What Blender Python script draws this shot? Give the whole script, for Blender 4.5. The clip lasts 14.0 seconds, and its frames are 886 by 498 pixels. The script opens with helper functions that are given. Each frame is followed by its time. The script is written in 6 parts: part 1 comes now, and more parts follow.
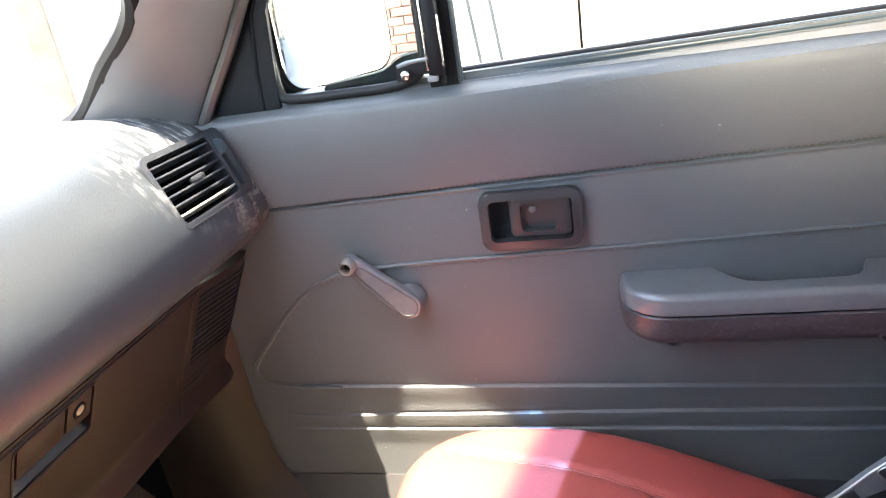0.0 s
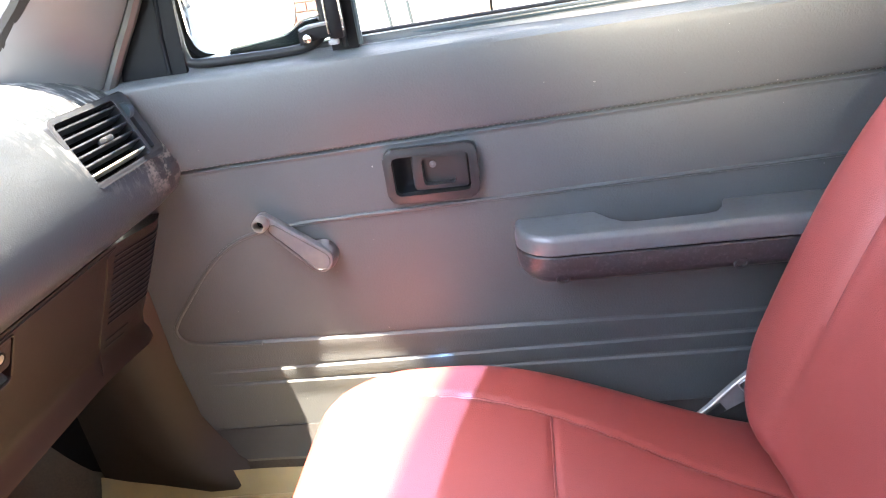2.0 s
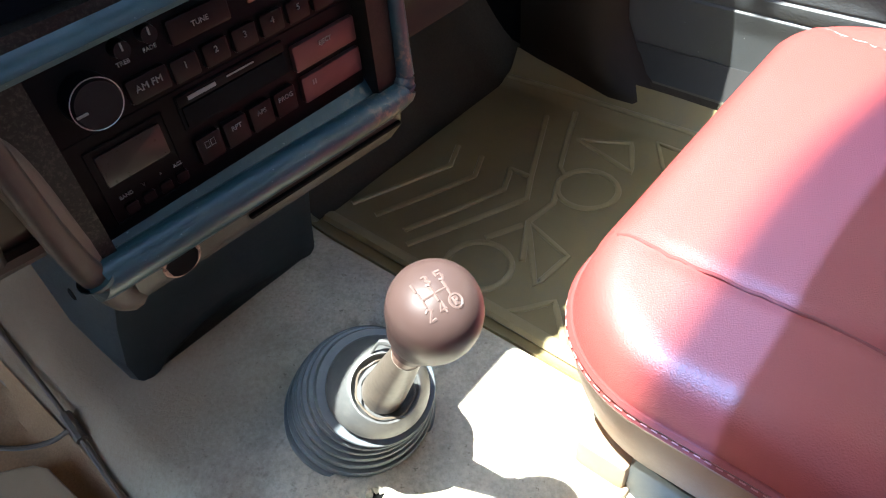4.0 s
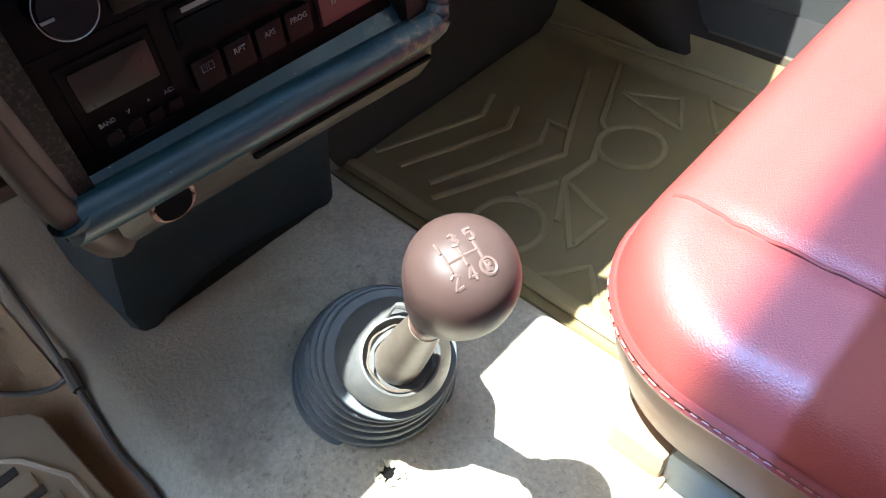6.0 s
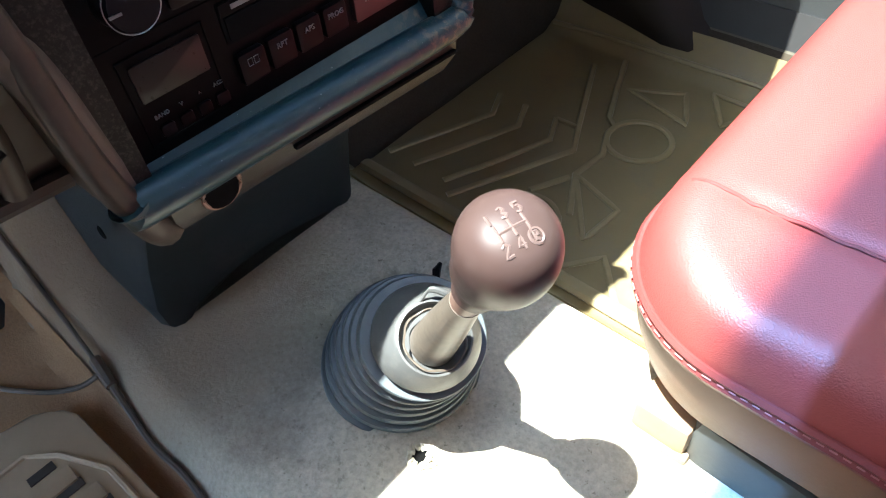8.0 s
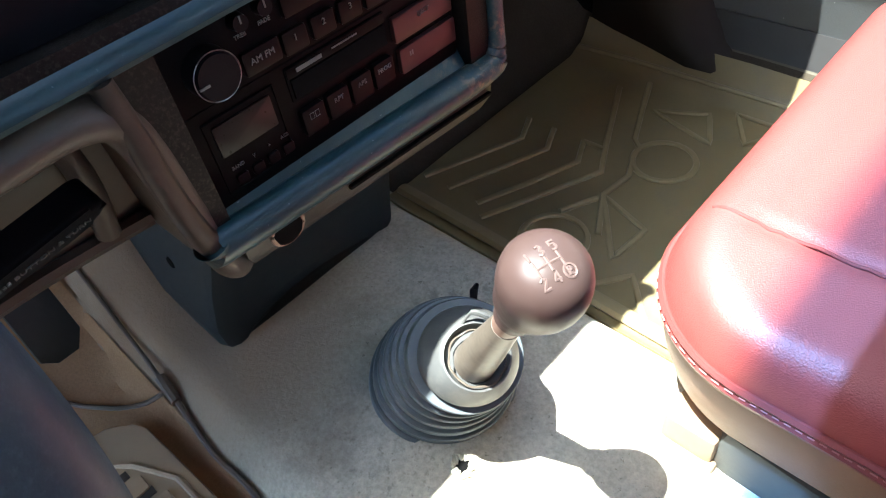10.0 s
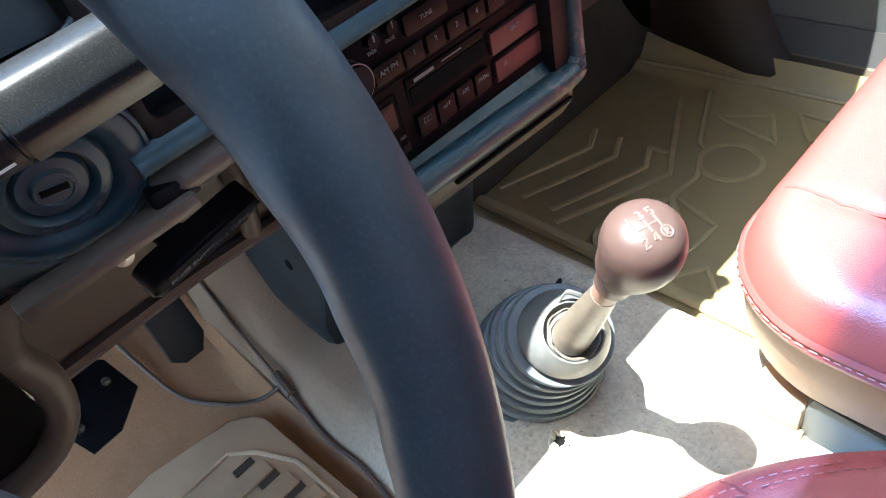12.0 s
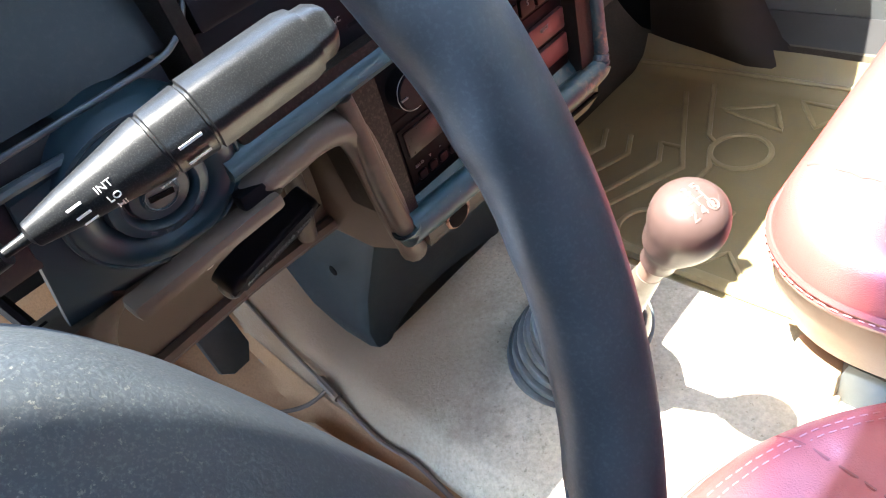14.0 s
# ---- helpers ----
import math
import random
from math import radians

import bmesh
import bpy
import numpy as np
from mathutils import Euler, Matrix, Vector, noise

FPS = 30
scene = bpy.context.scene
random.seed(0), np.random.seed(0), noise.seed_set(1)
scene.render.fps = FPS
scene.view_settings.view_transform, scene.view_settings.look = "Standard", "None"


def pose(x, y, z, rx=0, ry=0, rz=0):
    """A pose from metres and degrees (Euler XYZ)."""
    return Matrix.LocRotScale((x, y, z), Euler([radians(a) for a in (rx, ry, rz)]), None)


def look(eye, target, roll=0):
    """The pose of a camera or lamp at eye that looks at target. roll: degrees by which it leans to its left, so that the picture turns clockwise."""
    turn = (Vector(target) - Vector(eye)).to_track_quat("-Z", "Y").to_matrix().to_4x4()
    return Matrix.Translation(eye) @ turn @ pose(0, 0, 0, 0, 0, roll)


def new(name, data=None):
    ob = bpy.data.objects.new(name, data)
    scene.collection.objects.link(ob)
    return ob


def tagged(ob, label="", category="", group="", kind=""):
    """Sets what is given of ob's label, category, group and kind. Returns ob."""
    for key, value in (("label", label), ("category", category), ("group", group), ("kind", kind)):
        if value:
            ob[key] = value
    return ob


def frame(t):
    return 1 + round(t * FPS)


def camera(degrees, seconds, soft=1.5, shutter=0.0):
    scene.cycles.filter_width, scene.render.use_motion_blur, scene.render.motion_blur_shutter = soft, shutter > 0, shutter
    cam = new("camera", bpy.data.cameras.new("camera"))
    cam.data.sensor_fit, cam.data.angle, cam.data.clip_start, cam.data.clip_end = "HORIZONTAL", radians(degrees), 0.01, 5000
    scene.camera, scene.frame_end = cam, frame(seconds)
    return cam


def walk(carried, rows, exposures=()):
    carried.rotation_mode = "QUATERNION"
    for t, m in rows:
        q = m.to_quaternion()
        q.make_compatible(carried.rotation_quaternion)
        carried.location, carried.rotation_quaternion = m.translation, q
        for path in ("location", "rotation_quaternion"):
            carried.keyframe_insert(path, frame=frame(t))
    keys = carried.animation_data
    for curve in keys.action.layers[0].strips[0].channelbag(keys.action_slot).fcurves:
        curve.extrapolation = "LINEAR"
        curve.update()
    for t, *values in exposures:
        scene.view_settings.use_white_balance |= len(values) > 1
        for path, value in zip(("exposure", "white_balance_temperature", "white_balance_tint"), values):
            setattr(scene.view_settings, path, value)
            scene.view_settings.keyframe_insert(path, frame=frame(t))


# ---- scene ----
from mathutils.bvhtree import BVHTree

cam = camera(66.8, 14.0, 1.1)
EXPOSURES = [(0.0, 4.4, 7900, 12), (1.0, 4.7, 7900, 12), (2.3, 4.8, 7900, 13), (3.0, 4.1, 7500, 12), (3.6, 3.75, 6600, 7), (4.2, 3.12, 6000, 2), (10.5, 3.28, 6000, 2), (11.5, 3.48, 6000, 3), (12.5, 3.82, 6200, 5), (14.0, 4.2, 6500, 8)]
PATH = [
    (0, (0.285, -0.028, 0.702), (-0.173, 1.775, -0.032), -9.1),
    (0.5, (0.273, 0.0, 0.685), (-0.103, 1.801, -0.098), -7.8),
    (1, (0.28, 0.0, 0.682), (-0.03, 1.799, -0.136), -7.7),
    (1.5, (0.302, -0.027, 0.694), (0.09, 1.789, -0.117), -8.3),
    (2, (0.314, -0.088, 0.692), (0.068, 1.719, -0.13), -8.7),
    (2.5, (0.304, -0.142, 0.669), (-0.039, 1.612, -0.227), -9.4),
    (3, (0.274, -0.22, 0.663), (-0.597, 1.198, -0.447), -8.9),
    (3.5, (0.247, -0.22, 0.64), (-0.752, 0.951, -0.637), -7.4),
    (4, (0.221, -0.184, 0.578), (-0.754, 0.857, -0.824), -5.4),
    (6.5, (0.186, -0.157, 0.537), (-0.786, 0.761, -0.95), -5.3),
    (7, (0.179, -0.168, 0.543), (-0.798, 0.75, -0.941), -5.6),
    (7.5, (0.184, -0.171, 0.544), (-0.79, 0.752, -0.938), -6.3),
    (7.7, (0.187, -0.179, 0.54), (-0.786, 0.761, -0.932), -6.0),
    (10, (0.2, -0.207, 0.581), (-0.851, 0.697, -0.861), -9.4),
    (10.5, (0.203, -0.216, 0.585), (-0.884, 0.7, -0.822), -10.5),
    (11, (0.201, -0.229, 0.587), (-0.948, 0.646, -0.796), -12.7),
    (11.5, (0.209, -0.25, 0.594), (-0.964, 0.597, -0.785), -14.2),
    (12, (0.22, -0.275, 0.604), (-0.982, 0.577, -0.747), -15.4),
    (12.5, (0.23, -0.297, 0.612), (-0.92, 0.603, -0.754), -15.9),
    (13, (0.225, -0.323, 0.62), (-0.972, 0.578, -0.704), -17.0),
    (13.5, (0.22, -0.319, 0.619), (-0.979, 0.596, -0.694), -17.5),
    (14, (0.215, -0.324, 0.619), (-0.999, 0.564, -0.699), -18.3),
]
walk(cam, [(t, look(eye, target, roll)) for t, eye, target, roll in PATH], EXPOSURES)

# ---- world, sun ----
SUN_DIR = Vector((-0.165, -0.215, 1.0)).normalized()
world = bpy.data.worlds.new("world")
scene.world = world
world.use_nodes = True
wn = world.node_tree
wn.nodes.clear()
w_out = wn.nodes.new("ShaderNodeOutputWorld")
w_bg = wn.nodes.new("ShaderNodeBackground")
w_sky = wn.nodes.new("ShaderNodeTexSky")
w_sky.sky_type = "NISHITA"
w_sky.sun_disc = False
w_sky.sun_elevation = math.asin(SUN_DIR.z)
w_sky.sun_rotation = math.atan2(SUN_DIR.x, SUN_DIR.y)
w_bg.inputs[1].default_value = 0.15
wn.links.new(w_sky.outputs[0], w_bg.inputs[0])
wn.links.new(w_bg.outputs[0], w_out.inputs[0])
sun_data = bpy.data.lights.new("sun", "SUN")
sun_data.energy = 3.6
sun_data.angle = radians(0.6)
sun_data.color = (1.0, 0.96, 0.9)
sun = new("sun", sun_data)
sun.matrix_world = look(SUN_DIR * 20, (0, 0, 0))

# added lamp in the driver's window opening, brightening the passenger door's upper rear
side_data = bpy.data.lights.new("window_light", "AREA")
side_data.shape, side_data.size = "DISK", 0.10
side_data.energy = 0.05
side_data.spread = radians(22)
side_data.color = (1.0, 0.97, 0.86)
side_light = new("window_light", side_data)
side_light.matrix_world = look((0.45, -0.655, 0.80), (0.52, 0.66, 0.69))

# ---- materials ----
def material(name, base, rough=0.5, metal=0.0, vary=0.12, vary_scale=6.0, grain=0.0, grain_scale=300.0, bump=0.0, bump_scale=400.0,
             bump_kind="noise", dirt=None, dirt_amount=0.0, dirt_scale=9.0, spec=0.5, random_piece=0.0, sheen=0.0, rough_vary=0.03, coat=0.0):
    """A surface with large stains, fine grain, gloss variation and relief."""
    mat = bpy.data.materials.new(name)
    mat.use_nodes = True
    nt = mat.node_tree
    bsdf = nt.nodes["Principled BSDF"]
    coord = nt.nodes.new("ShaderNodeTexCoord")

    def noise_tex(scale, detail=4.0, rough_n=0.55):
        n = nt.nodes.new("ShaderNodeTexNoise")
        n.inputs["Scale"].default_value = scale
        n.inputs["Detail"].default_value = detail
        n.inputs["Roughness"].default_value = rough_n
        nt.links.new(coord.outputs["Object"], n.inputs["Vector"])
        return n

    def ramp(src, lo, hi, a=0.0, b=1.0):
        r = nt.nodes.new("ShaderNodeMapRange")
        r.inputs[1].default_value, r.inputs[2].default_value = lo, hi
        r.inputs[3].default_value, r.inputs[4].default_value = a, b
        nt.links.new(src, r.inputs[0])
        return r.outputs[0]

    def mix(fac, a, b, mode="MIX"):
        m = nt.nodes.new("ShaderNodeMix")
        m.data_type, m.blend_type = "RGBA", mode
        if isinstance(fac, float):
            m.inputs[0].default_value = fac
        else:
            nt.links.new(fac, m.inputs[0])
        for k, v in ((6, a), (7, b)):
            if isinstance(v, tuple):
                m.inputs[k].default_value = (*v, 1)
            else:
                nt.links.new(v, m.inputs[k])
        return m.outputs[2]

    big = noise_tex(vary_scale)
    lo = tuple(c * (1 - vary) for c in base)
    hi = tuple(min(c * (1 + vary), 1.0) for c in base)
    col = mix(ramp(big.outputs[0], 0.3, 0.7), lo, hi)
    if grain:
        g = noise_tex(grain_scale, 3.0)
        col = mix(ramp(g.outputs[0], 0.25, 0.75, 0.0, grain), col, tuple(c * 0.25 for c in base))
    if dirt:
        d = noise_tex(dirt_scale, 7.0, 0.65)
        col = mix(ramp(d.outputs[0], 0.5, 0.72, 0.0, dirt_amount), col, dirt)
    if random_piece:
        info = nt.nodes.new("ShaderNodeObjectInfo")
        col = mix(ramp(info.outputs["Random"], 0, 1, 0.0, random_piece), col, tuple(c * 0.5 for c in base))
    nt.links.new(col, bsdf.inputs["Base Color"])
    fine = noise_tex(260.0, 3.0)
    nt.links.new(ramp(fine.outputs[0], 0.3, 0.7, max(rough - rough_vary, 0.02), min(rough + rough_vary, 1.0)), bsdf.inputs["Roughness"])
    bsdf.inputs["Metallic"].default_value = metal
    bsdf.inputs["Specular IOR Level"].default_value = spec
    bsdf.inputs["Coat Weight"].default_value = coat
    if sheen:
        bsdf.inputs["Sheen Weight"].default_value = sheen
    if bump:
        if bump_kind == "leather":
            v = nt.nodes.new("ShaderNodeTexVoronoi")
            v.feature = "DISTANCE_TO_EDGE"
            v.inputs["Scale"].default_value = bump_scale
            warp = noise_tex(bump_scale * 0.4, 3.0)
            add = nt.nodes.new("ShaderNodeVectorMath")
            add.operation = "MULTIPLY_ADD"
            nt.links.new(warp.outputs["Color"], add.inputs[0])
            add.inputs[1].default_value = (0.004, 0.004, 0.004)
            nt.links.new(coord.outputs["Object"], add.inputs[2])
            nt.links.new(add.outputs[0], v.inputs["Vector"])
            height = ramp(v.outputs["Distance"], 0.0, 0.35)
        else:
            height = noise_tex(bump_scale, 5.0, 0.7).outputs[0]
        b = nt.nodes.new("ShaderNodeBump")
        b.inputs["Strength"].default_value = bump
        b.inputs["Distance"].default_value = 0.001
        nt.links.new(height, b.inputs["Height"])
        nt.links.new(b.outputs[0], bsdf.inputs["Normal"])
    return mat


def glass_material(name, tint=(1, 1, 1), gloss=0.06):
    """A thin pane: lets the view through and mirrors a little."""
    mat = bpy.data.materials.new(name)
    mat.use_nodes = True
    nt = mat.node_tree
    nt.nodes.clear()
    out = nt.nodes.new("ShaderNodeOutputMaterial")
    clear = nt.nodes.new("ShaderNodeBsdfTransparent")
    clear.inputs[0].default_value = (*tint, 1)
    shine = nt.nodes.new("ShaderNodeBsdfGlossy")
    shine.inputs["Roughness"].default_value = 0.02
    weight = nt.nodes.new("ShaderNodeLayerWeight")
    fres = nt.nodes.new("ShaderNodeMath")
    fres.operation = "POWER"
    fres.inputs[1].default_value = 6.0
    nt.links.new(weight.outputs["Facing"], fres.inputs[0])
    scaled = nt.nodes.new("ShaderNodeMath")
    scaled.operation = "MULTIPLY_ADD"
    scaled.inputs[1].default_value = 0.35
    scaled.inputs[2].default_value = gloss * 0.5
    nt.links.new(fres.outputs[0], scaled.inputs[0])
    fres = scaled
    m = nt.nodes.new("ShaderNodeMixShader")
    nt.links.new(fres.outputs[0], m.inputs[0])
    nt.links.new(clear.outputs[0], m.inputs[1])
    nt.links.new(shine.outputs[0], m.inputs[2])
    nt.links.new(m.outputs[0], out.inputs[0])
    return mat


M_VINYL = material("door_vinyl", (0.083, 0.089, 0.092), 0.44, spec=0.3, vary=0.06, vary_scale=4, grain=0.12, grain_scale=700, bump=0.16, bump_scale=260, bump_kind="leather")
M_PAD = material("dash_pad_vinyl", (0.030, 0.036, 0.042), 0.42, vary=0.06, vary_scale=5, bump=0.11, bump_scale=340, bump_kind="leather")
M_GREY = material("grey_plastic", (0.09, 0.092, 0.1), 0.38, vary=0.1, vary_scale=8, bump=0.25, bump_scale=900, dirt=(0.3, 0.28, 0.25), dirt_amount=0.2, dirt_scale=18)
M_PILLAR = material("pillar_trim", (0.10, 0.104, 0.112), 0.42, vary=0.12, vary_scale=7, bump=0.15, bump_scale=700)
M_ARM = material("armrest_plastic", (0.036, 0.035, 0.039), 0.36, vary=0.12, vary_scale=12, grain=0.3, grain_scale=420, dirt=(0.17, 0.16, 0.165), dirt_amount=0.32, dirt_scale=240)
# raised above the shell's tone: sky light on the top is in this base
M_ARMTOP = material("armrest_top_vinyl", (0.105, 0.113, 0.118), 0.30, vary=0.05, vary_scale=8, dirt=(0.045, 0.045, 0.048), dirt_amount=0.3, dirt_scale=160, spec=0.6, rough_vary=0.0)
M_HANDLE = material("handle_plastic", (0.024, 0.0245, 0.026), 0.33, vary=0.08, vary_scale=20, bump=0.06, bump_scale=900, spec=0.4)
M_BROWN = material("brown_plastic", (0.063, 0.048, 0.037), 0.45, vary=0.06, vary_scale=6, bump=0.2, bump_scale=900, spec=0.35)
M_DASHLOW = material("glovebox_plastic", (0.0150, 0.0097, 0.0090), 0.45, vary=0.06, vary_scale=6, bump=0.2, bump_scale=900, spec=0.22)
M_KICK = material("kick_panel_plastic", (0.018, 0.0125, 0.0092), 0.5, vary=0.1, vary_scale=6, bump=0.15, bump_scale=700, spec=0.3)
M_BEZEL = material("bezel_plastic", (0.011, 0.009, 0.0075), 0.45, vary=0.15, vary_scale=14, bump=0.2, bump_scale=900, dirt=(0.12, 0.10, 0.08), dirt_amount=0.06, dirt_scale=320, spec=0.12)
# blue of these two bases stands in for the sky mirrored in the plastic
M_RIM = material("bezel_rim_worn", (0.030, 0.048, 0.058), 0.32, vary=0.05, vary_scale=25, grain=0.2, grain_scale=1200, bump=0.05, bump_scale=1400, spec=0.55)
M_TEAL = material("console_rim_worn", (0.011, 0.034, 0.043), 0.38, vary=0.12, vary_scale=30, grain=0.2, grain_scale=900, bump=0.12, bump_scale=900, dirt=(0.10, 0.085, 0.065), dirt_amount=0.12, dirt_scale=60, spec=0.42)
M_SEAL = material("door_seal_rubber", (0.035, 0.034, 0.034), 0.5, vary=0.08, vary_scale=20)
# paler than the door vinyl: sky light on the ledge is in this colour
M_SILL = material("window_ledge", (0.17, 0.175, 0.185), 0.32, vary=0.08, vary_scale=9, bump=0.1, bump_scale=500)
M_FLANGE = material("sill_carpet", (0.13, 0.118, 0.092), 0.9, vary=0.12, vary_scale=9, grain=0.2, bump=0.4, bump_scale=400, spec=0.1)
M_BLACK = material("black_plastic", (0.005, 0.005, 0.0065), 0.45, vary=0.2, vary_scale=20, bump=0.1, bump_scale=900, spec=0.1)
M_BLACKBOX = material("black_console_plastic", (0.010, 0.017, 0.021), 0.42, vary=0.15, vary_scale=9, bump=0.25, bump_scale=600, dirt=(0.10, 0.10, 0.095), dirt_amount=0.08, dirt_scale=60, spec=0.4)
# near black: shade inside holes, gaps and under the dash is put into it
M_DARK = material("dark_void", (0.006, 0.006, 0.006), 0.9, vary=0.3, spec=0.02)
M_RADIO = material("radio_face", (0.0045, 0.0036, 0.0036), 0.45, vary=0.2, vary_scale=30, spec=0.05)
M_BUTTON = material("radio_button", (0.007, 0.005, 0.005), 0.4, vary=0.15, vary_scale=40, random_piece=0.3, spec=0.1)
# the red in this base is the seat's reflection, painted into the buttons
M_BTN_REFLECT = material("radio_button_red", (0.045, 0.016, 0.015), 0.36, vary=0.15, vary_scale=40, spec=0.35)
M_LCD = material("display_amber", (0.022, 0.017, 0.014), 0.3, vary=0.1, spec=0.15)
M_LCD2 = material("display_orange", (0.05, 0.024, 0.010), 0.25, vary=0.1, spec=0.3)
M_PRINT = material("print_dim", (0.12, 0.12, 0.116), 0.6, vary=0.05)
M_WHITE = material("print_white", (0.6, 0.6, 0.58), 0.6, vary=0.05)
M_CREAM = material("slider_cream", (0.30, 0.29, 0.25), 0.45, vary=0.12, vary_scale=60)
M_GOLD = material("lever_ochre", (0.20, 0.14, 0.055), 0.45, vary=0.12, vary_scale=60)
M_RED_PRINT = material("print_red", (0.35, 0.018, 0.018), 0.5, vary=0.05)
M_BLUE_PRINT = material("print_blue", (0.015, 0.035, 0.14), 0.5, vary=0.05)
M_SEAT = material("red_leatherette", (0.285, 0.053, 0.046), 0.46, vary=0.05, vary_scale=4, bump=0.16, bump_scale=520, bump_kind="leather", spec=0.58)
M_PIPING = material("red_piping", (0.22, 0.045, 0.04), 0.4, vary=0.08)
M_THREAD = material("pale_thread", (0.42, 0.17, 0.16), 0.7, vary=0.1)
M_SEATSIDE = material("beige_seat_side", (0.26, 0.155, 0.105), 0.5, vary=0.1, vary_scale=8, bump=0.25, bump_scale=500, dirt=(0.2, 0.13, 0.1), dirt_amount=0.25)
M_SEATBASE = material("seat_base_plastic", (0.09, 0.095, 0.09), 0.5, vary=0.15, vary_scale=12, bump=0.2)
M_CARPET = material("tunnel_carpet", (0.63, 0.59, 0.475), 0.95, vary=0.12, vary_scale=7, grain=0.45, grain_scale=260, bump=1.0, bump_scale=260, dirt=(0.19, 0.16, 0.12), dirt_amount=0.55, dirt_scale=14, spec=0.1, sheen=0.2)
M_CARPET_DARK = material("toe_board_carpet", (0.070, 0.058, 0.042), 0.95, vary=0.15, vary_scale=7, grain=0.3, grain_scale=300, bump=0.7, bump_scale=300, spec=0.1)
M_CARPET_BROWN = material("footwell_carpet", (0.37, 0.21, 0.11), 0.95, vary=0.15, vary_scale=6, grain=0.3, grain_scale=420, bump=0.6, bump_scale=500, dirt=(0.14, 0.08, 0.045), dirt_amount=0.35, dirt_scale=8, spec=0.1)
M_MAT = material("olive_rubber_mat", (0.235, 0.188, 0.090), 0.36, vary=0.16, vary_scale=5, bump=0.1, bump_scale=300, spec=0.8)
M_MATRIB = material("mat_rib_rubber", (0.30, 0.245, 0.135), 0.32, vary=0.1, vary_scale=20)
M_MATBEIGE = material("beige_rubber_mat", (0.43, 0.305, 0.19), 0.42, vary=0.1, vary_scale=9, bump=0.1, bump_scale=400, dirt=(0.2, 0.14, 0.09), dirt_amount=0.3, dirt_scale=16)
M_BOOT = material("boot_rubber", (0.078, 0.096, 0.107), 0.42, vary=0.1, vary_scale=25, bump=0.1, bump_scale=500, dirt=(0.2, 0.19, 0.17), dirt_amount=0.15, dirt_scale=90)
M_COLLAR = material("boot_collar_rubber", (0.078, 0.080, 0.078), 0.45, vary=0.12, vary_scale=30, dirt=(0.16, 0.15, 0.13), dirt_amount=0.3, dirt_scale=120, bump=0.1, bump_scale=500)
M_SLEEVE = material("lever_sleeve", (0.12, 0.10, 0.078), 0.38, vary=0.2, vary_scale=40, dirt=(0.05, 0.042, 0.034), dirt_amount=0.5, dirt_scale=90)
M_NECK = material("lever_neck", (0.16, 0.10, 0.075), 0.4, vary=0.15, vary_scale=30)
M_KNOB = material("brown_knob", (0.062, 0.039, 0.034), 0.40, vary=0.08, vary_scale=25, bump=0.02, bump_scale=300, spec=0.2)
M_KNOBMARK = material("knob_marking", (0.12, 0.08, 0.07), 0.5, vary=0.1, vary_scale=80)
M_STEER = material("wheel_rim_vinyl", (0.024, 0.031, 0.037), 0.46, vary=0.06, vary_scale=12, bump=0.10, bump_scale=700, dirt=(0.2, 0.21, 0.22), dirt_amount=0.09, dirt_scale=900, spec=0.38)
M_HUB = material("wheel_pad_vinyl", (0.027, 0.032, 0.036), 0.5, vary=0.06, vary_scale=8, bump=0.06, bump_scale=620, bump_kind="leather", dirt=(0.4, 0.4, 0.38), dirt_amount=0.08, dirt_scale=1400, spec=0.25)
M_HORN = material("horn_button_vinyl", (0.014, 0.085, 0.145), 0.34, vary=0.06, vary_scale=10, bump=0.06, bump_scale=700)
M_STALK = material("stalk_plastic", (0.008, 0.0085, 0.009), 0.33, vary=0.15, vary_scale=60, bump=0.05, bump_scale=1500, dirt=(0.25, 0.25, 0.24), dirt_amount=0.10, dirt_scale=2200, spec=0.2)
M_IGN = material("ignition_bezel", (0.014, 0.031, 0.042), 0.42, spec=0.35, vary=0.06, vary_scale=25)
M_CHROME = material("worn_metal", (0.62, 0.6, 0.56), 0.25, metal=1.0, vary=0.15, vary_scale=40)
M_STUB = material("dull_metal", (0.42, 0.41, 0.39), 0.4, metal=0.9, vary=0.15, vary_scale=60)
M_LIP = material("brown_lip_plastic", (0.032, 0.0235, 0.017), 0.42, vary=0.12, vary_scale=20, bump=0.2, bump_scale=700, dirt=(0.13, 0.10, 0.07), dirt_amount=0.2, dirt_scale=70, spec=0.4)
M_CLIP = material("belt_clip_plastic", (0.17, 0.175, 0.18), 0.36, vary=0.12, vary_scale=30, bump=0.1, bump_scale=700)
M_WEB = material("belt_webbing", (0.075, 0.058, 0.042), 0.85, vary=0.2, vary_scale=60, bump=0.5, bump_scale=900, spec=0.1)
M_CLUSTER = material("cluster_plastic", (0.011, 0.0125, 0.016), 0.4, vary=0.2, vary_scale=20, bump=0.1, bump_scale=900, dirt=(0.12, 0.12, 0.12), dirt_amount=0.06, dirt_scale=300, spec=0.28)
M_WIRE = material("wire_sleeve", (0.10, 0.074, 0.054), 0.5, vary=0.15, vary_scale=40)
M_RUBBER = material("black_rubber", (0.010, 0.010, 0.011), 0.5, vary=0.2, vary_scale=20, spec=0.2)
M_FRAME = material("door_frame_paint", (0.006, 0.007, 0.009), 0.45, vary=0.1, vary_scale=10, spec=0.08)
M_VENT = material("vent_plastic", (0.026, 0.029, 0.034), 0.36, vary=0.08, vary_scale=20, bump=0.06, bump_scale=900, spec=0.4)
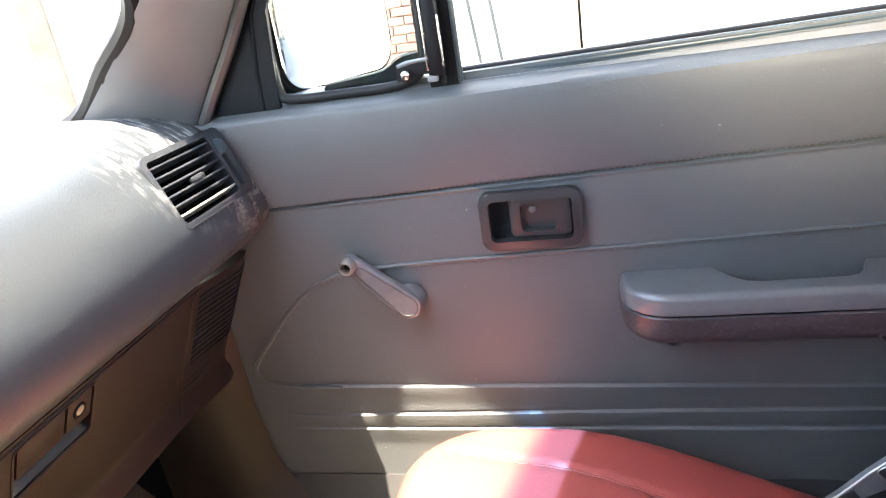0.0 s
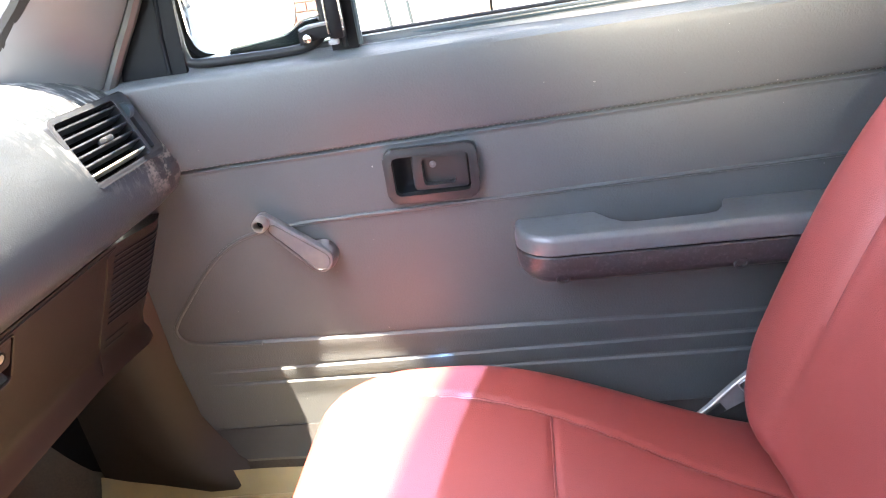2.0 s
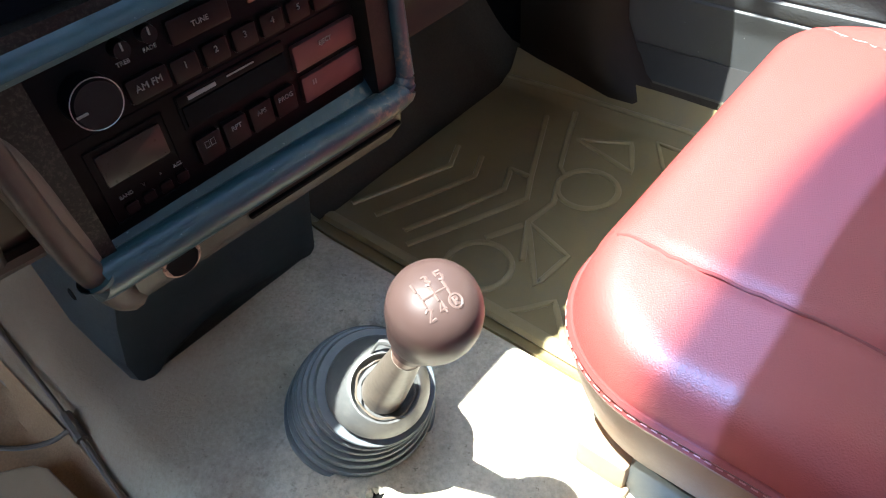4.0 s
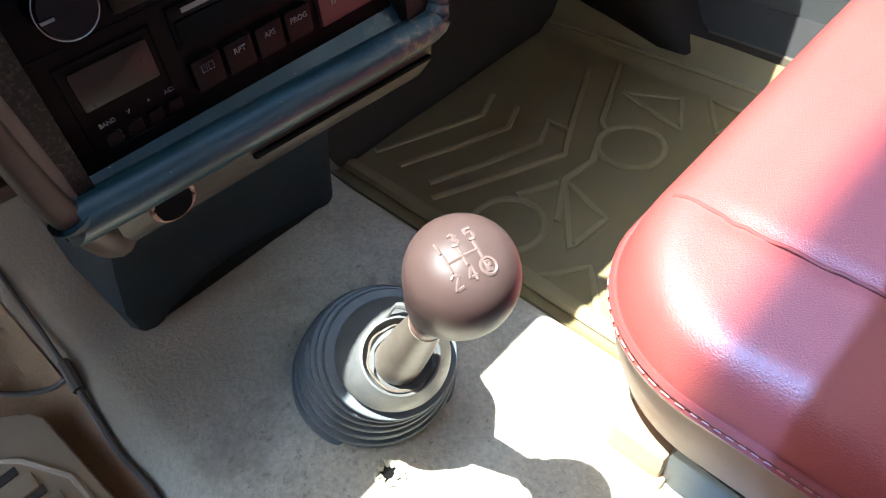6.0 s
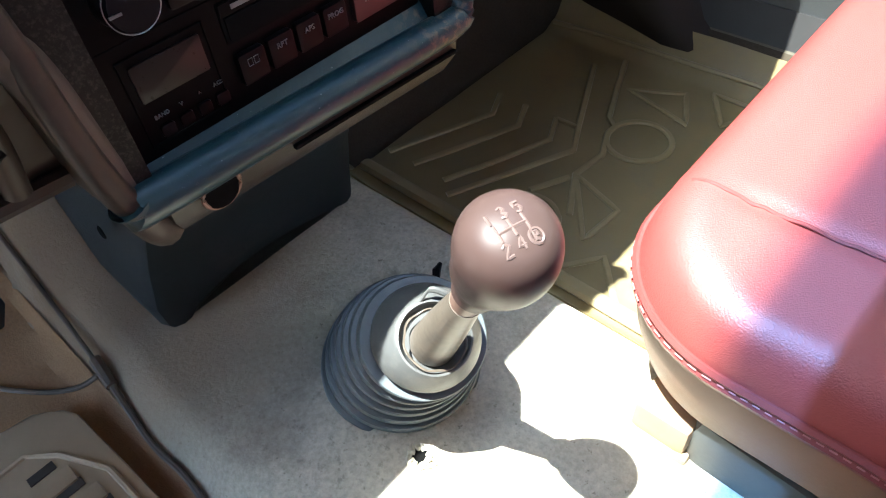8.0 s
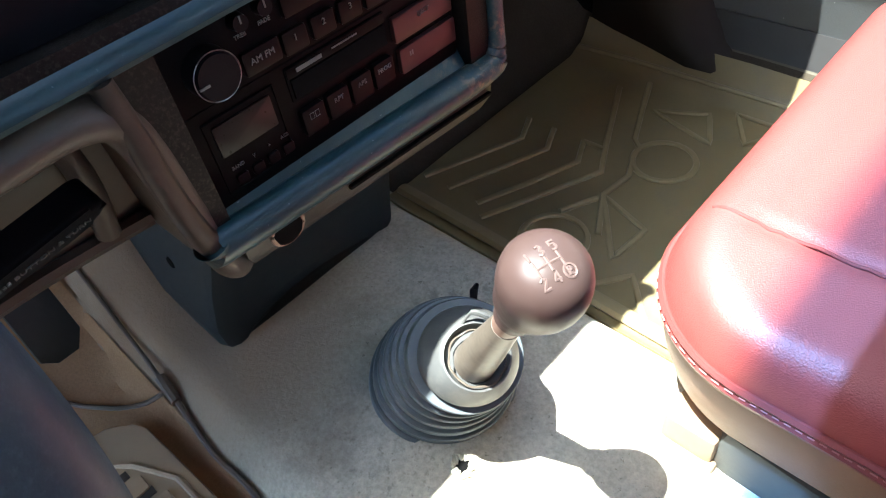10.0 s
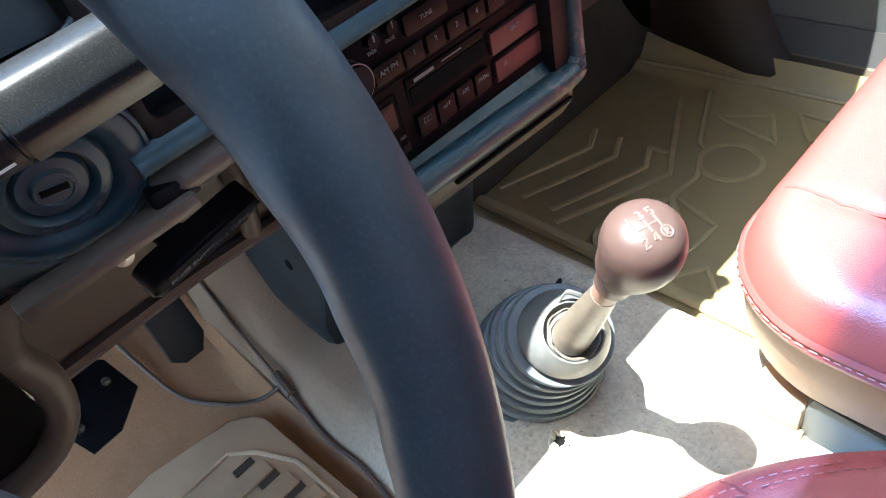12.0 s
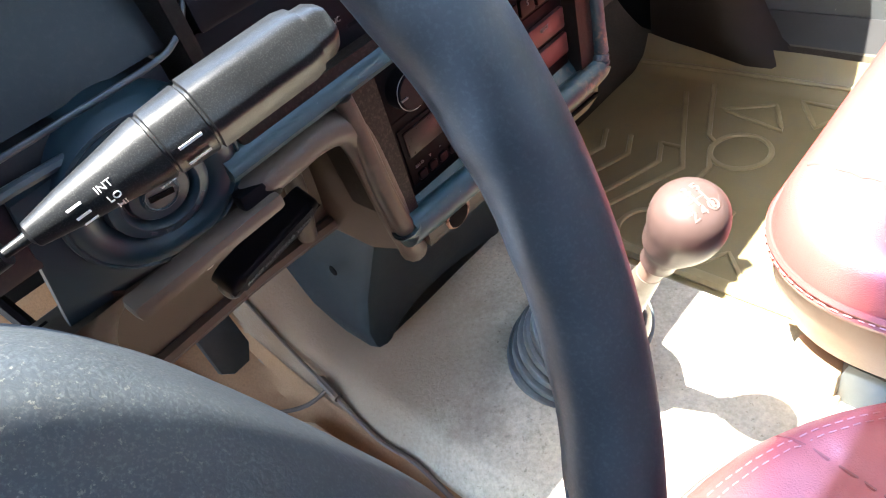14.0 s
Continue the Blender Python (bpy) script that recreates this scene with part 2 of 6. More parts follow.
M_LINER = material("headliner_fabric", (0.32, 0.31, 0.29), 0.95, vary=0.06, bump=0.2)
M_PAINT = material("silver_car_paint", (0.55, 0.55, 0.54), 0.3, metal=0.3, vary=0.05, coat=0.5)
M_GROUND = material("dusty_ground", (0.40, 0.37, 0.32), 0.95, vary=0.2, vary_scale=1.5, grain=0.25, grain_scale=40, bump=0.5, bump_scale=30)
M_PLASTER = material("white_plaster", (0.8, 0.79, 0.76), 0.9, vary=0.06, vary_scale=2, bump=0.2, bump_scale=60, dirt=(0.55, 0.52, 0.47), dirt_amount=0.3, dirt_scale=3)
M_TAN = material("tan_plaster", (0.55, 0.36, 0.25), 0.9, vary=0.12, vary_scale=3, bump=0.2, bump_scale=60)
M_BRICK = material("red_brick", (0.22, 0.105, 0.085), 0.9, vary=0.2, vary_scale=5, grain=0.2, grain_scale=60, bump=0.3, bump_scale=80, random_piece=0.7)
M_MORTAR = material("mortar", (0.3, 0.27, 0.24), 0.95, vary=0.15, vary_scale=5)
M_MIRROR = material("mirror_glass", (0.9, 0.9, 0.9), 0.02, metal=1.0, vary=0.02, rough_vary=0.01)
M_GLASS = glass_material("clear_glass", (0.96, 0.98, 0.97))
# grey tint added to the unseen driver's window to dim light from that side
M_DIMGLASS = glass_material("smoked_glass", (0.55, 0.55, 0.56))
M_BAND = glass_material("blue_shade_band", (1, 1, 1))


def grade_band(mat):
    """Lets the blue of the shade band deepen towards the roof."""
    nt = mat.node_tree
    depth = nt.nodes.new("ShaderNodeAttribute")
    depth.attribute_name = "depth"
    ramp = nt.nodes.new("ShaderNodeValToRGB")
    ramp.color_ramp.interpolation = "EASE"
    ramp.color_ramp.elements[0].position, ramp.color_ramp.elements[0].color = 0.18, (0.97, 0.98, 0.98, 1)
    ramp.color_ramp.elements[1].position, ramp.color_ramp.elements[1].color = 0.62, (0.065, 0.17, 0.40, 1)
    nt.links.new(depth.outputs["Fac"], ramp.inputs[0])
    clear = [n for n in nt.nodes if n.bl_idname == "ShaderNodeBsdfTransparent"][0]
    nt.links.new(ramp.outputs[0], clear.inputs[0])


grade_band(M_BAND)


def add_marks(mat, centre, radius, scale, lo, hi, colour, amount):
    """Scuffs, stains and solid patches of one colour round a place; scale: the marks' fineness along x, y and z."""
    nt = mat.node_tree
    bsdf = nt.nodes["Principled BSDF"]
    old = bsdf.inputs["Base Color"].links[0].from_socket
    coord = nt.nodes.new("ShaderNodeTexCoord")
    dist = nt.nodes.new("ShaderNodeVectorMath")
    dist.operation = "DISTANCE"
    dist.inputs[1].default_value = centre
    nt.links.new(coord.outputs["Object"], dist.inputs[0])
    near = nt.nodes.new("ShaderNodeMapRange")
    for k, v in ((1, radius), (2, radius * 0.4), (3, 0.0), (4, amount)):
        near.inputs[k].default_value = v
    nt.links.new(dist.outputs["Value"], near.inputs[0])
    stretch = nt.nodes.new("ShaderNodeVectorMath")
    stretch.operation = "MULTIPLY"
    stretch.inputs[1].default_value = scale
    nt.links.new(coord.outputs["Object"], stretch.inputs[0])
    tex = nt.nodes.new("ShaderNodeTexNoise")
    tex.inputs["Scale"].default_value = 1.0
    tex.inputs["Detail"].default_value = 5.0
    tex.inputs["Roughness"].default_value = 0.65
    nt.links.new(stretch.outputs[0], tex.inputs["Vector"])
    mark = nt.nodes.new("ShaderNodeMapRange")
    mark.inputs[1].default_value, mark.inputs[2].default_value = lo, hi
    nt.links.new(tex.outputs[0], mark.inputs[0])
    both = nt.nodes.new("ShaderNodeMath")
    both.operation = "MULTIPLY"
    nt.links.new(near.outputs[0], both.inputs[0])
    nt.links.new(mark.outputs[0], both.inputs[1])
    m = nt.nodes.new("ShaderNodeMix")
    m.data_type = "RGBA"
    nt.links.new(both.outputs[0], m.inputs[0])
    nt.links.new(old, m.inputs[6])
    m.inputs[7].default_value = (*colour, 1)
    nt.links.new(m.outputs[2], bsdf.inputs["Base Color"])


# rubbed marks round the side vent, stains by the boot, flecks on the door, dust on the console
add_marks(M_PAD, (-0.15, 0.585, 0.60), 0.13, (30, 140, 60), 0.50, 0.62, (0.42, 0.42, 0.40), 0.75)
add_marks(M_PAD, (-0.10, 0.63, 0.53), 0.07, (60, 60, 90), 0.52, 0.62, (0.36, 0.34, 0.30), 0.6)
add_marks(M_CARPET, (-0.10, 0.06, 0.06), 0.10, (70, 70, 70), 0.48, 0.64, (0.09, 0.08, 0.065), 0.5)
add_marks(M_CARPET, (-0.07, -0.06, 0.06), 0.12, (110, 110, 110), 0.58, 0.68, (0.12, 0.105, 0.085), 0.45)
add_marks(M_CARPET, (0.02, -0.02, 0.06), 0.5, (190, 190, 190), 0.63, 0.69, (0.10, 0.09, 0.07), 0.6)
# two solid patches: carpet browner and darker beside the console foot
add_marks(M_CARPET, (-0.39, -0.14, 0.10), 0.26, (22, 22, 22), 0.05, 0.25, (0.20, 0.12, 0.065), 0.85)
add_marks(M_CARPET, (-0.30, -0.15, 0.07), 0.24, (18, 18, 18), 0.0, 0.3, (0.27, 0.18, 0.115), 0.75)
add_marks(M_VINYL, (0.3, 0.66, 0.4), 1.6, (130, 130, 130), 0.715, 0.74, (0.5, 0.49, 0.46), 0.6)
add_marks(M_BEZEL, (-0.095, -0.11, 0.40), 0.12, (520, 520, 520), 0.50, 0.66, (0.10, 0.085, 0.068), 0.25)
add_marks(M_TEAL, (-0.09, 0.0, 0.34), 0.3, (420, 260, 420), 0.675, 0.71, (0.3, 0.33, 0.34), 0.55)
add_marks(M_TEAL, (-0.085, 0.115, 0.32), 0.05, (160, 160, 160), 0.50, 0.62, (0.13, 0.095, 0.065), 0.8)
# beige flecks round the top of the wheel's hub
add_marks(M_HUB, (0.118, -0.40, 0.585), 0.12, (900, 900, 900), 0.60, 0.66, (0.30, 0.27, 0.21), 0.35)
add_marks(M_MAT, (-0.15, 0.4, 0.0), 0.6, (26, 26, 26), 0.52, 0.66, (0.19, 0.165, 0.115), 0.4)


# ---- mesh helpers ----
def attach(ob, parent):
    """Hangs a part, whose mesh is in world coordinates, under its thing."""
    if parent:
        ob.parent = parent
        if parent.type == "EMPTY":
            ob.matrix_parent_inverse = Matrix.Translation(-parent.location)


def part(name, bm, mat, parent=None, label="", smooth=True):
    """Links a bmesh as one mesh object, under a thing or a part."""
    me = bpy.data.meshes.new(name)
    bmesh.ops.recalc_face_normals(bm, faces=bm.faces)
    bm.to_mesh(me)
    bm.free()
    me.materials.append(mat)
    ob = new(name, me)
    if smooth:
        me.shade_smooth()
        me.set_sharp_from_angle(angle=radians(38))
    attach(ob, parent)
    if label:
        ob["label"] = label
    return ob


def thing(name, label, category, at=(0, 0, 0), group="", kind=""):
    """An empty at a thing's base, whose parts keep world coordinates through the offset."""
    ob = new(name)
    ob.empty_display_size = 0.05
    ob.location = at
    return tagged(ob, label, category, group, kind)


def box(c, s, bevel=0.0, rot=None, seg=2):
    bm = bmesh.new()
    bmesh.ops.create_cube(bm, size=1.0, matrix=Matrix.Diagonal((*s, 1)))
    if bevel:
        bmesh.ops.bevel(bm, geom=bm.edges[:], offset=bevel, segments=seg, affect="EDGES", profile=0.6)
    m = Matrix.Translation(c)
    if rot is not None:
        m = m @ rot
    bmesh.ops.transform(bm, matrix=m, verts=bm.verts)
    return bm


def merge(*bms):
    out = bmesh.new()
    for b in bms:
        me = bpy.data.meshes.new("t")
        b.to_mesh(me)
        b.free()
        out.from_mesh(me)
        bpy.data.meshes.remove(me)
    return out


def loft(rings, cap=True, wrap=True):
    """Skins rings of equal count."""
    bm = bmesh.new()
    rows = [[bm.verts.new(p) for p in ring] for ring in rings]
    n = len(rows[0])
    for a, b in zip(rows, rows[1:]):
        for k in range(n if wrap else n - 1):
            bm.faces.new((a[k], a[(k + 1) % n], b[(k + 1) % n], b[k]))
    if cap and wrap:
        bm.faces.new(rows[0][::-1])
        bm.faces.new(rows[-1])
    return bm


def tube(pts, r, n=10, closed=False, flat=1.0):
    """A round cord along points; r: one radius or one for each point."""
    pts = [Vector(p) for p in pts]
    radii = [r] * len(pts) if isinstance(r, (int, float)) else r
    up = Vector((0.13, 0.21, 0.97)).normalized()
    rings = []
    for k, p in enumerate(pts):
        a = pts[k - 1] if (k or closed) else p
        b = pts[(k + 1) % len(pts)] if (k < len(pts) - 1 or closed) else p
        d = (b - a).normalized()
        side = d.cross(up)
        if side.length < 0.05:
            side = d.cross(Vector((1, 0, 0)))
        side.normalize()
        over = side.cross(d)
        rings.append([p + radii[k] * (math.cos(q) * side + flat * math.sin(q) * over) for q in (2 * math.pi * j / n for j in range(n))])
    if closed:
        rings.append(rings[0])
        bm = loft(rings, cap=False)
        bmesh.ops.remove_doubles(bm, verts=bm.verts, dist=1e-6)
        return bm
    return loft(rings)


def lathe(profile, n=40, m=None, cap=True):
    """Turns (radius, height) pairs round z."""
    rings = [[Vector((r * math.cos(q), r * math.sin(q), h)) for q in (2 * math.pi * j / n for j in range(n))] for r, h in profile]
    bm = loft(rings, cap=cap)
    if m is not None:
        bmesh.ops.transform(bm, matrix=m, verts=bm.verts)
    return bm


def slab(poly, lo, hi, bevel=0.0, m=None, seg=2):
    """A flat outline in x, y, raised from lo to hi along z."""
    bm = bmesh.new()
    low = [bm.verts.new((x, y, lo)) for x, y in poly]
    top = [bm.verts.new((x, y, hi)) for x, y in poly]
    n = len(poly)
    bm.faces.new(low[::-1])
    cap = bm.faces.new(top)
    for k in range(n):
        bm.faces.new((low[k], low[(k + 1) % n], top[(k + 1) % n], top[k]))
    if bevel:
        bmesh.ops.bevel(bm, geom=list(cap.edges), offset=bevel, segments=seg, affect="EDGES", profile=0.6)
    if m is not None:
        bmesh.ops.transform(bm, matrix=m, verts=bm.verts)
    return bm


def rounded(x0, y0, x1, y1, r, n=5):
    """A rectangle's outline with rounded corners."""
    out = []
    for cx, cy, a in ((x1 - r, y0 + r, -90), (x1 - r, y1 - r, 0), (x0 + r, y1 - r, 90), (x0 + r, y0 + r, 180)):
        for k in range(n + 1):
            q = radians(a + 90 * k / n)
            out.append((cx + r * math.cos(q), cy + r * math.sin(q)))
    return out


def sheet(fn, us, vs, thick=None):
    """A surface over u and v; thick: the vector to its back."""
    bm = bmesh.new()
    front = [[bm.verts.new(fn(u, v)) for v in vs] for u in us]
    for a, b in zip(front, front[1:]):
        for k in range(len(vs) - 1):
            bm.faces.new((a[k], a[k + 1], b[k + 1], b[k]))
    if thick is not None:
        t = Vector(thick)
        back = [[bm.verts.new(v.co + t) for v in row] for row in front]
        for a, b in zip(back, back[1:]):
            for k in range(len(vs) - 1):
                bm.faces.new((a[k], b[k], b[k + 1], a[k + 1]))
        loop = lambda g: g[0] + [row[-1] for row in g[1:]] + g[-1][-2::-1] + [row[0] for row in g[-2:0:-1]]
        edge, rear = loop(front), loop(back)
        n = len(edge)
        for k in range(n):
            bm.faces.new((edge[k], edge[(k + 1) % n], rear[(k + 1) % n], rear[k]))
    return bm


def spline(pts, n=8):
    """A smooth line through points."""
    pts = [Vector(p) for p in pts]
    out = []
    for k in range(len(pts) - 1):
        p0, p1, p2, p3 = pts[max(k - 1, 0)], pts[k], pts[k + 1], pts[min(k + 2, len(pts) - 1)]
        for j in range(n):
            t = j / n
            out.append(0.5 * (2 * p1 + (p2 - p0) * t + (2 * p0 - 5 * p1 + 4 * p2 - p3) * t * t + (3 * p1 - p0 - 3 * p2 + p3) * t ** 3))
    return out + [pts[-1]]


def cut(ob, bm):
    """Takes the shape bm out of a mesh object."""
    me = bpy.data.meshes.new("cutter")
    bmesh.ops.recalc_face_normals(bm, faces=bm.faces)
    bm.to_mesh(me)
    bm.free()
    tool = new("cutter", me)
    mod = ob.modifiers.new("cut", "BOOLEAN")
    mod.object, mod.operation, mod.solver = tool, "DIFFERENCE", "EXACT"
    got = bpy.data.meshes.new_from_object(ob.evaluated_get(bpy.context.evaluated_depsgraph_get()))
    ob.modifiers.clear()
    old, ob.data = ob.data, got
    got.name = old.name
    bpy.data.meshes.remove(old)
    bpy.data.objects.remove(tool)
    bpy.data.meshes.remove(me)
    return ob


def text_part(name, words, size, m, mat, parent, depth=0.0004, spacing=1.0):
    """Raised or printed writing, centred on m's origin, in m's x and y."""
    cu = bpy.data.curves.new(name, "FONT")
    cu.body, cu.size, cu.extrude, cu.space_character = words, size, depth, spacing
    cu.align_x, cu.align_y, cu.resolution_u = "CENTER", "CENTER", 2
    tmp = new(name + "_curve", cu)
    me = bpy.data.meshes.new_from_object(tmp.evaluated_get(bpy.context.evaluated_depsgraph_get()))
    bpy.data.objects.remove(tmp)
    bpy.data.curves.remove(cu)
    me.transform(m)
    me.materials.clear()
    me.materials.append(mat)
    ob = new(name, me)
    attach(ob, parent)
    return ob


def axes(origin, right, up):
    """A pose from an origin, a right and an up direction."""
    r = Vector(right).normalized()
    n = r.cross(Vector(up)).normalized()
    u = n.cross(r)
    m = Matrix((r, u, n)).transposed().to_4x4()
    m.translation = origin
    return m


def smooth(a, b, x):
    t = min(max((x - a) / (b - a), 0.0), 1.0)
    return t * t * (3 - 2 * t)


def line(a, b, n):
    return [a + (b - a) * k / n for k in range(n + 1)]


# ---- passenger door ----
DOOR_Y = 0.663
door = thing("door_1", "grey vinyl passenger door with armrest and window crank", "car door", (0.3, 0.68, 0.07), kind="structure")


def row_z(v, x):
    """A row of the trim, sloped as the seams and ribs beside it are."""
    return v + x * float(np.interp(v, [0.078, 0.1725, 0.1945, 0.2382, 0.4037, 0.4884, 0.605], [0.0, -0.003, 0.004, -0.02, 0.024, 0.0302, 0.018]))


def door_h(x, z):
    """How far the trim stands proud of the door's plane."""
    h = 0.0
    l1 = 0.4884 + 0.0302 * x
    # padded upper roll
    if z > l1:
        k = (z - l1) / (0.605 - l1)
        h += 0.004 + 0.016 * math.sin(min(k, 1.0) * math.pi * 0.62)
        h += 0.004 * noise.noise((x * 9, z * 14, 2.0)) * smooth(0.3, -0.05, x)
        h -= 0.035 * smooth(0.86, 1.0, k) ** 2
    d1 = z - l1
    h += 0.0022 * math.exp(-((d1 + 0.0035) / 0.0022) ** 2) - 0.0036 * math.exp(-((d1 - 0.0005) / 0.0015) ** 2)
    # ribs under the field
    fade = smooth(-0.155, -0.09, x)
    for base, slope, amp in ((0.2382, -0.02, 0.0034), (0.1945, 0.004, 0.0032), (0.1725, -0.003, 0.0032)):
        d = z - (base + slope * x)
        h += fade * (amp * 0.85 * smooth(0.0013, -0.0006, d) * smooth(-0.03, -0.002, d) - 0.0010 * math.exp(-((d - 0.0028) / 0.0014) ** 2))
    h += 0.0012 * noise.noise((x * 5, z * 6, 0.0))
    return h


z_rows = line(0.078, 0.165, 14) + line(0.167, 0.25, 92) + line(0.254, 0.39, 28) + line(0.393, 0.43, 12) + line(0.434, 0.475, 8) + line(0.477, 0.512, 22) + line(0.518, 0.59, 14) + line(0.592, 0.608, 6)
door_panel = part("door_panel", sheet(lambda x, v: Vector((x, DOOR_Y - door_h(x, row_z(v, x)), row_z(v, x))), line(-0.20, 0.98, 260), z_rows, (0, 0.06, 0)), M_VINYL, door)
HX0, HX1, HZ0, HZ1 = 0.158, 0.268, 0.418, 0.485
cut(door_panel, slab(rounded(HX0 + 0.006, HZ0 + 0.006, HX1 - 0.006, HZ1 - 0.006, 0.008), -0.02, 0.035, m=axes((0, DOOR_Y, 0), (1, 0, 0), (0, 0, 1)) @ Matrix.Diagonal((1, 1, -1, 1))))

welt = [(0.97, 0.4270), (0.556, 0.4170), (0.30, 0.4105), (0.10, 0.4058), (0.036, 0.4030), (-0.02, 0.3965), (-0.06, 0.381), (-0.10, 0.348), (-0.14, 0.303), (-0.163, 0.275), (-0.166, 0.260), (-0.155, 0.247), (-0.12, 0.2410), (-0.05, 0.2385)]
part("welt", tube([(p.x, DOOR_Y - door_h(p.x, p.y) - 0.0004, p.y) for p in spline([(x, z, 0) for x, z in welt], 10)], 0.0028, 8), M_VINYL, door)
# stitches along the upper seam
st = []
for k in range(150):
    x = -0.09 + k * 0.0065
    z = 0.4884 + 0.0302 * x + 0.0015
    st.append(box((x, DOOR_Y - door_h(x, z) - 0.0003, z), (0.0042, 0.0012, 0.0011)))
part("stitching", merge(*st), M_VINYL, door)

# window opener behind a dished bezel
handle = part("handle_bezel", slab(rounded(HX0, HZ0, HX1, HZ1, 0.012, 6), 0, 0.010, 0.004, axes((0, DOOR_Y - 0.001, 0), (1, 0, 0), (0, 0, 1))), M_HANDLE, door, "worn black plastic handle bezel")
cut(handle, slab(rounded(HX0 + 0.010, HZ0 + 0.010, HX1 - 0.010, HZ1 - 0.010, 0.007, 5), -0.02, 0.03, m=axes((0, DOOR_Y, 0), (1, 0, 0), (0, 0, 1))))
part("handle_cup", sheet(lambda x, z: Vector((x, DOOR_Y + 0.026 * (1 - ((x - 0.213) / 0.05) ** 6) * (1 - ((z - 0.4515) / 0.03) ** 6) + 0.001, z)), line(0.165, 0.261, 24), line(0.4245, 0.4785, 16)), M_HANDLE, door)
lever = part("release_lever", slab(rounded(0.190, 0.430, 0.256, 0.474, 0.006, 4), -0.012, 0.004, 0.003, axes((0, DOOR_Y, 0), (1, 0, 0), (0, 0, 1))), M_HANDLE, door)
cut(lever, slab(rounded(0.202, 0.436, 0.240, 0.468, 0.005, 4), -0.008, 0.02, m=axes((0, DOOR_Y, 0), (1, 0, 0), (0, 0, 1))))
part("lever_screw", lathe([(0.0, 0), (0.004, 0), (0.004, 0.002), (0.0, 0.003)], 14, axes((0.214, DOOR_Y + 0.008, 0.458), (1, 0, 0), (0, 0, 1))), M_GREY, lever)

# window crank
hub_c, knob_c = Vector((0.063, 0, 0.362)), Vector((0.003, 0, 0.419))
crank = part("window_crank", lathe([(0.0, -0.002), (0.019, -0.002), (0.0185, 0.012), (0.015, 0.018), (0.0, 0.019)], 28, axes((hub_c.x, DOOR_Y - 0.004, hub_c.z), (1, 0, 0), (0, 0, 1))), M_GREY, door, "grey plastic window crank")
along = (knob_c - hub_c)
cr_len = along.length
cm = axes((hub_c.x, DOOR_Y - 0.018, hub_c.z), along, Vector((0, -1, 0)).cross(along))


def capsule(x1, r0, r1, n=10):
    """A tapered bar's outline with round ends."""
    return [(r0 * math.cos(q), r0 * math.sin(q)) for q in line(radians(90), radians(270), n)] + [(x1 + r1 * math.cos(q), r1 * math.sin(q)) for q in line(radians(-90), radians(90), n)]


part("crank_arm", slab(capsule(cr_len, 0.0165, 0.0098), -0.003, 0.007, 0.0028, cm, 3), M_GREY, crank)
part("crank_groove", tube([cm @ Vector((x, y, 0.0071)) for x, y in capsule(cr_len - 0.016, 0.0122, 0.0062)], 0.0007, 5, closed=True), M_ARM, crank)
part("crank_stub", lathe([(0.0090, -0.002), (0.0095, 0.0), (0.0090, 0.013), (0.0076, 0.0155), (0.0062, 0.0155), (0.0055, 0.014), (0.0052, 0.002)], 24, axes((knob_c.x, DOOR_Y - 0.023, knob_c.z), (1, 0, 0), (0, 0, 1)), cap=False), M_STUB, crank, "bare metal crank stub with its knob missing")
part("stub_hole", lathe([(0.0, 0), (0.0054, 0), (0.0054, 0.0005), (0.0, 0.0005)], 20, axes((knob_c.x, DOOR_Y - 0.027, knob_c.z), (1, 0, 0), (0, 0, 1))), M_DARK, crank)

# armrest: a padded top with a finger cut-out over a lower shell
AY = DOOR_Y - 0.001
ARM_D = 0.064


def arm_outline(i, cutout):
    """The armrest seen from above: along x, and out from the door; i: the inset."""
    pts = [(0.302 + i, 0.0), (0.302 + i, 0.016)]
    for k in range(1, 13):
        a = radians(90 * k / 12)
        pts.append((0.302 + 0.048 - (0.048 - i) * math.cos(a), 0.016 + (ARM_D - 0.016 - i) * math.sin(a)))
    pts += [(0.45, ARM_D - i), (0.60, ARM_D - i), (0.70, ARM_D - i - 0.001), (0.735 - i, ARM_D - i - 0.010), (0.75 - i, 0.03), (0.75 - i, 0.0)]
    if cutout:
        pts += [(0.546, 0.0), (0.541, 0.006), (0.536, 0.022), (0.528, 0.033), (0.515, 0.037), (0.44, 0.039), (0.425, 0.036), (0.412, 0.024), (0.402, 0.008), (0.395, 0.0)]
    return pts


def arm_ring(z, i, cutout):
    return [(x, AY - max(d, 0.0) + (0.002 if d <= 0 else 0.0), z) for x, d in arm_outline(i, cutout)]


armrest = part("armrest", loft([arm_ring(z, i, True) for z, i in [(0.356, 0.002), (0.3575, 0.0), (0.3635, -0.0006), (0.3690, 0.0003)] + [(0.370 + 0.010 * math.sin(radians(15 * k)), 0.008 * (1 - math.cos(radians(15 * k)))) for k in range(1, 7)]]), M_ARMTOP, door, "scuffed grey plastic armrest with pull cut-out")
part("armrest_shell", loft([arm_ring(z, i, False) for z, i in ((0.3125, 0.034), (0.3135, 0.026), (0.3165, 0.016), (0.3225, 0.007), (0.331, 0.002), (0.341, 0.0), (0.353, 0.0003), (0.3545, 0.002))]), M_ARM, armrest, "scuffed shell of the armrest, darker than the skylit colour of its top")
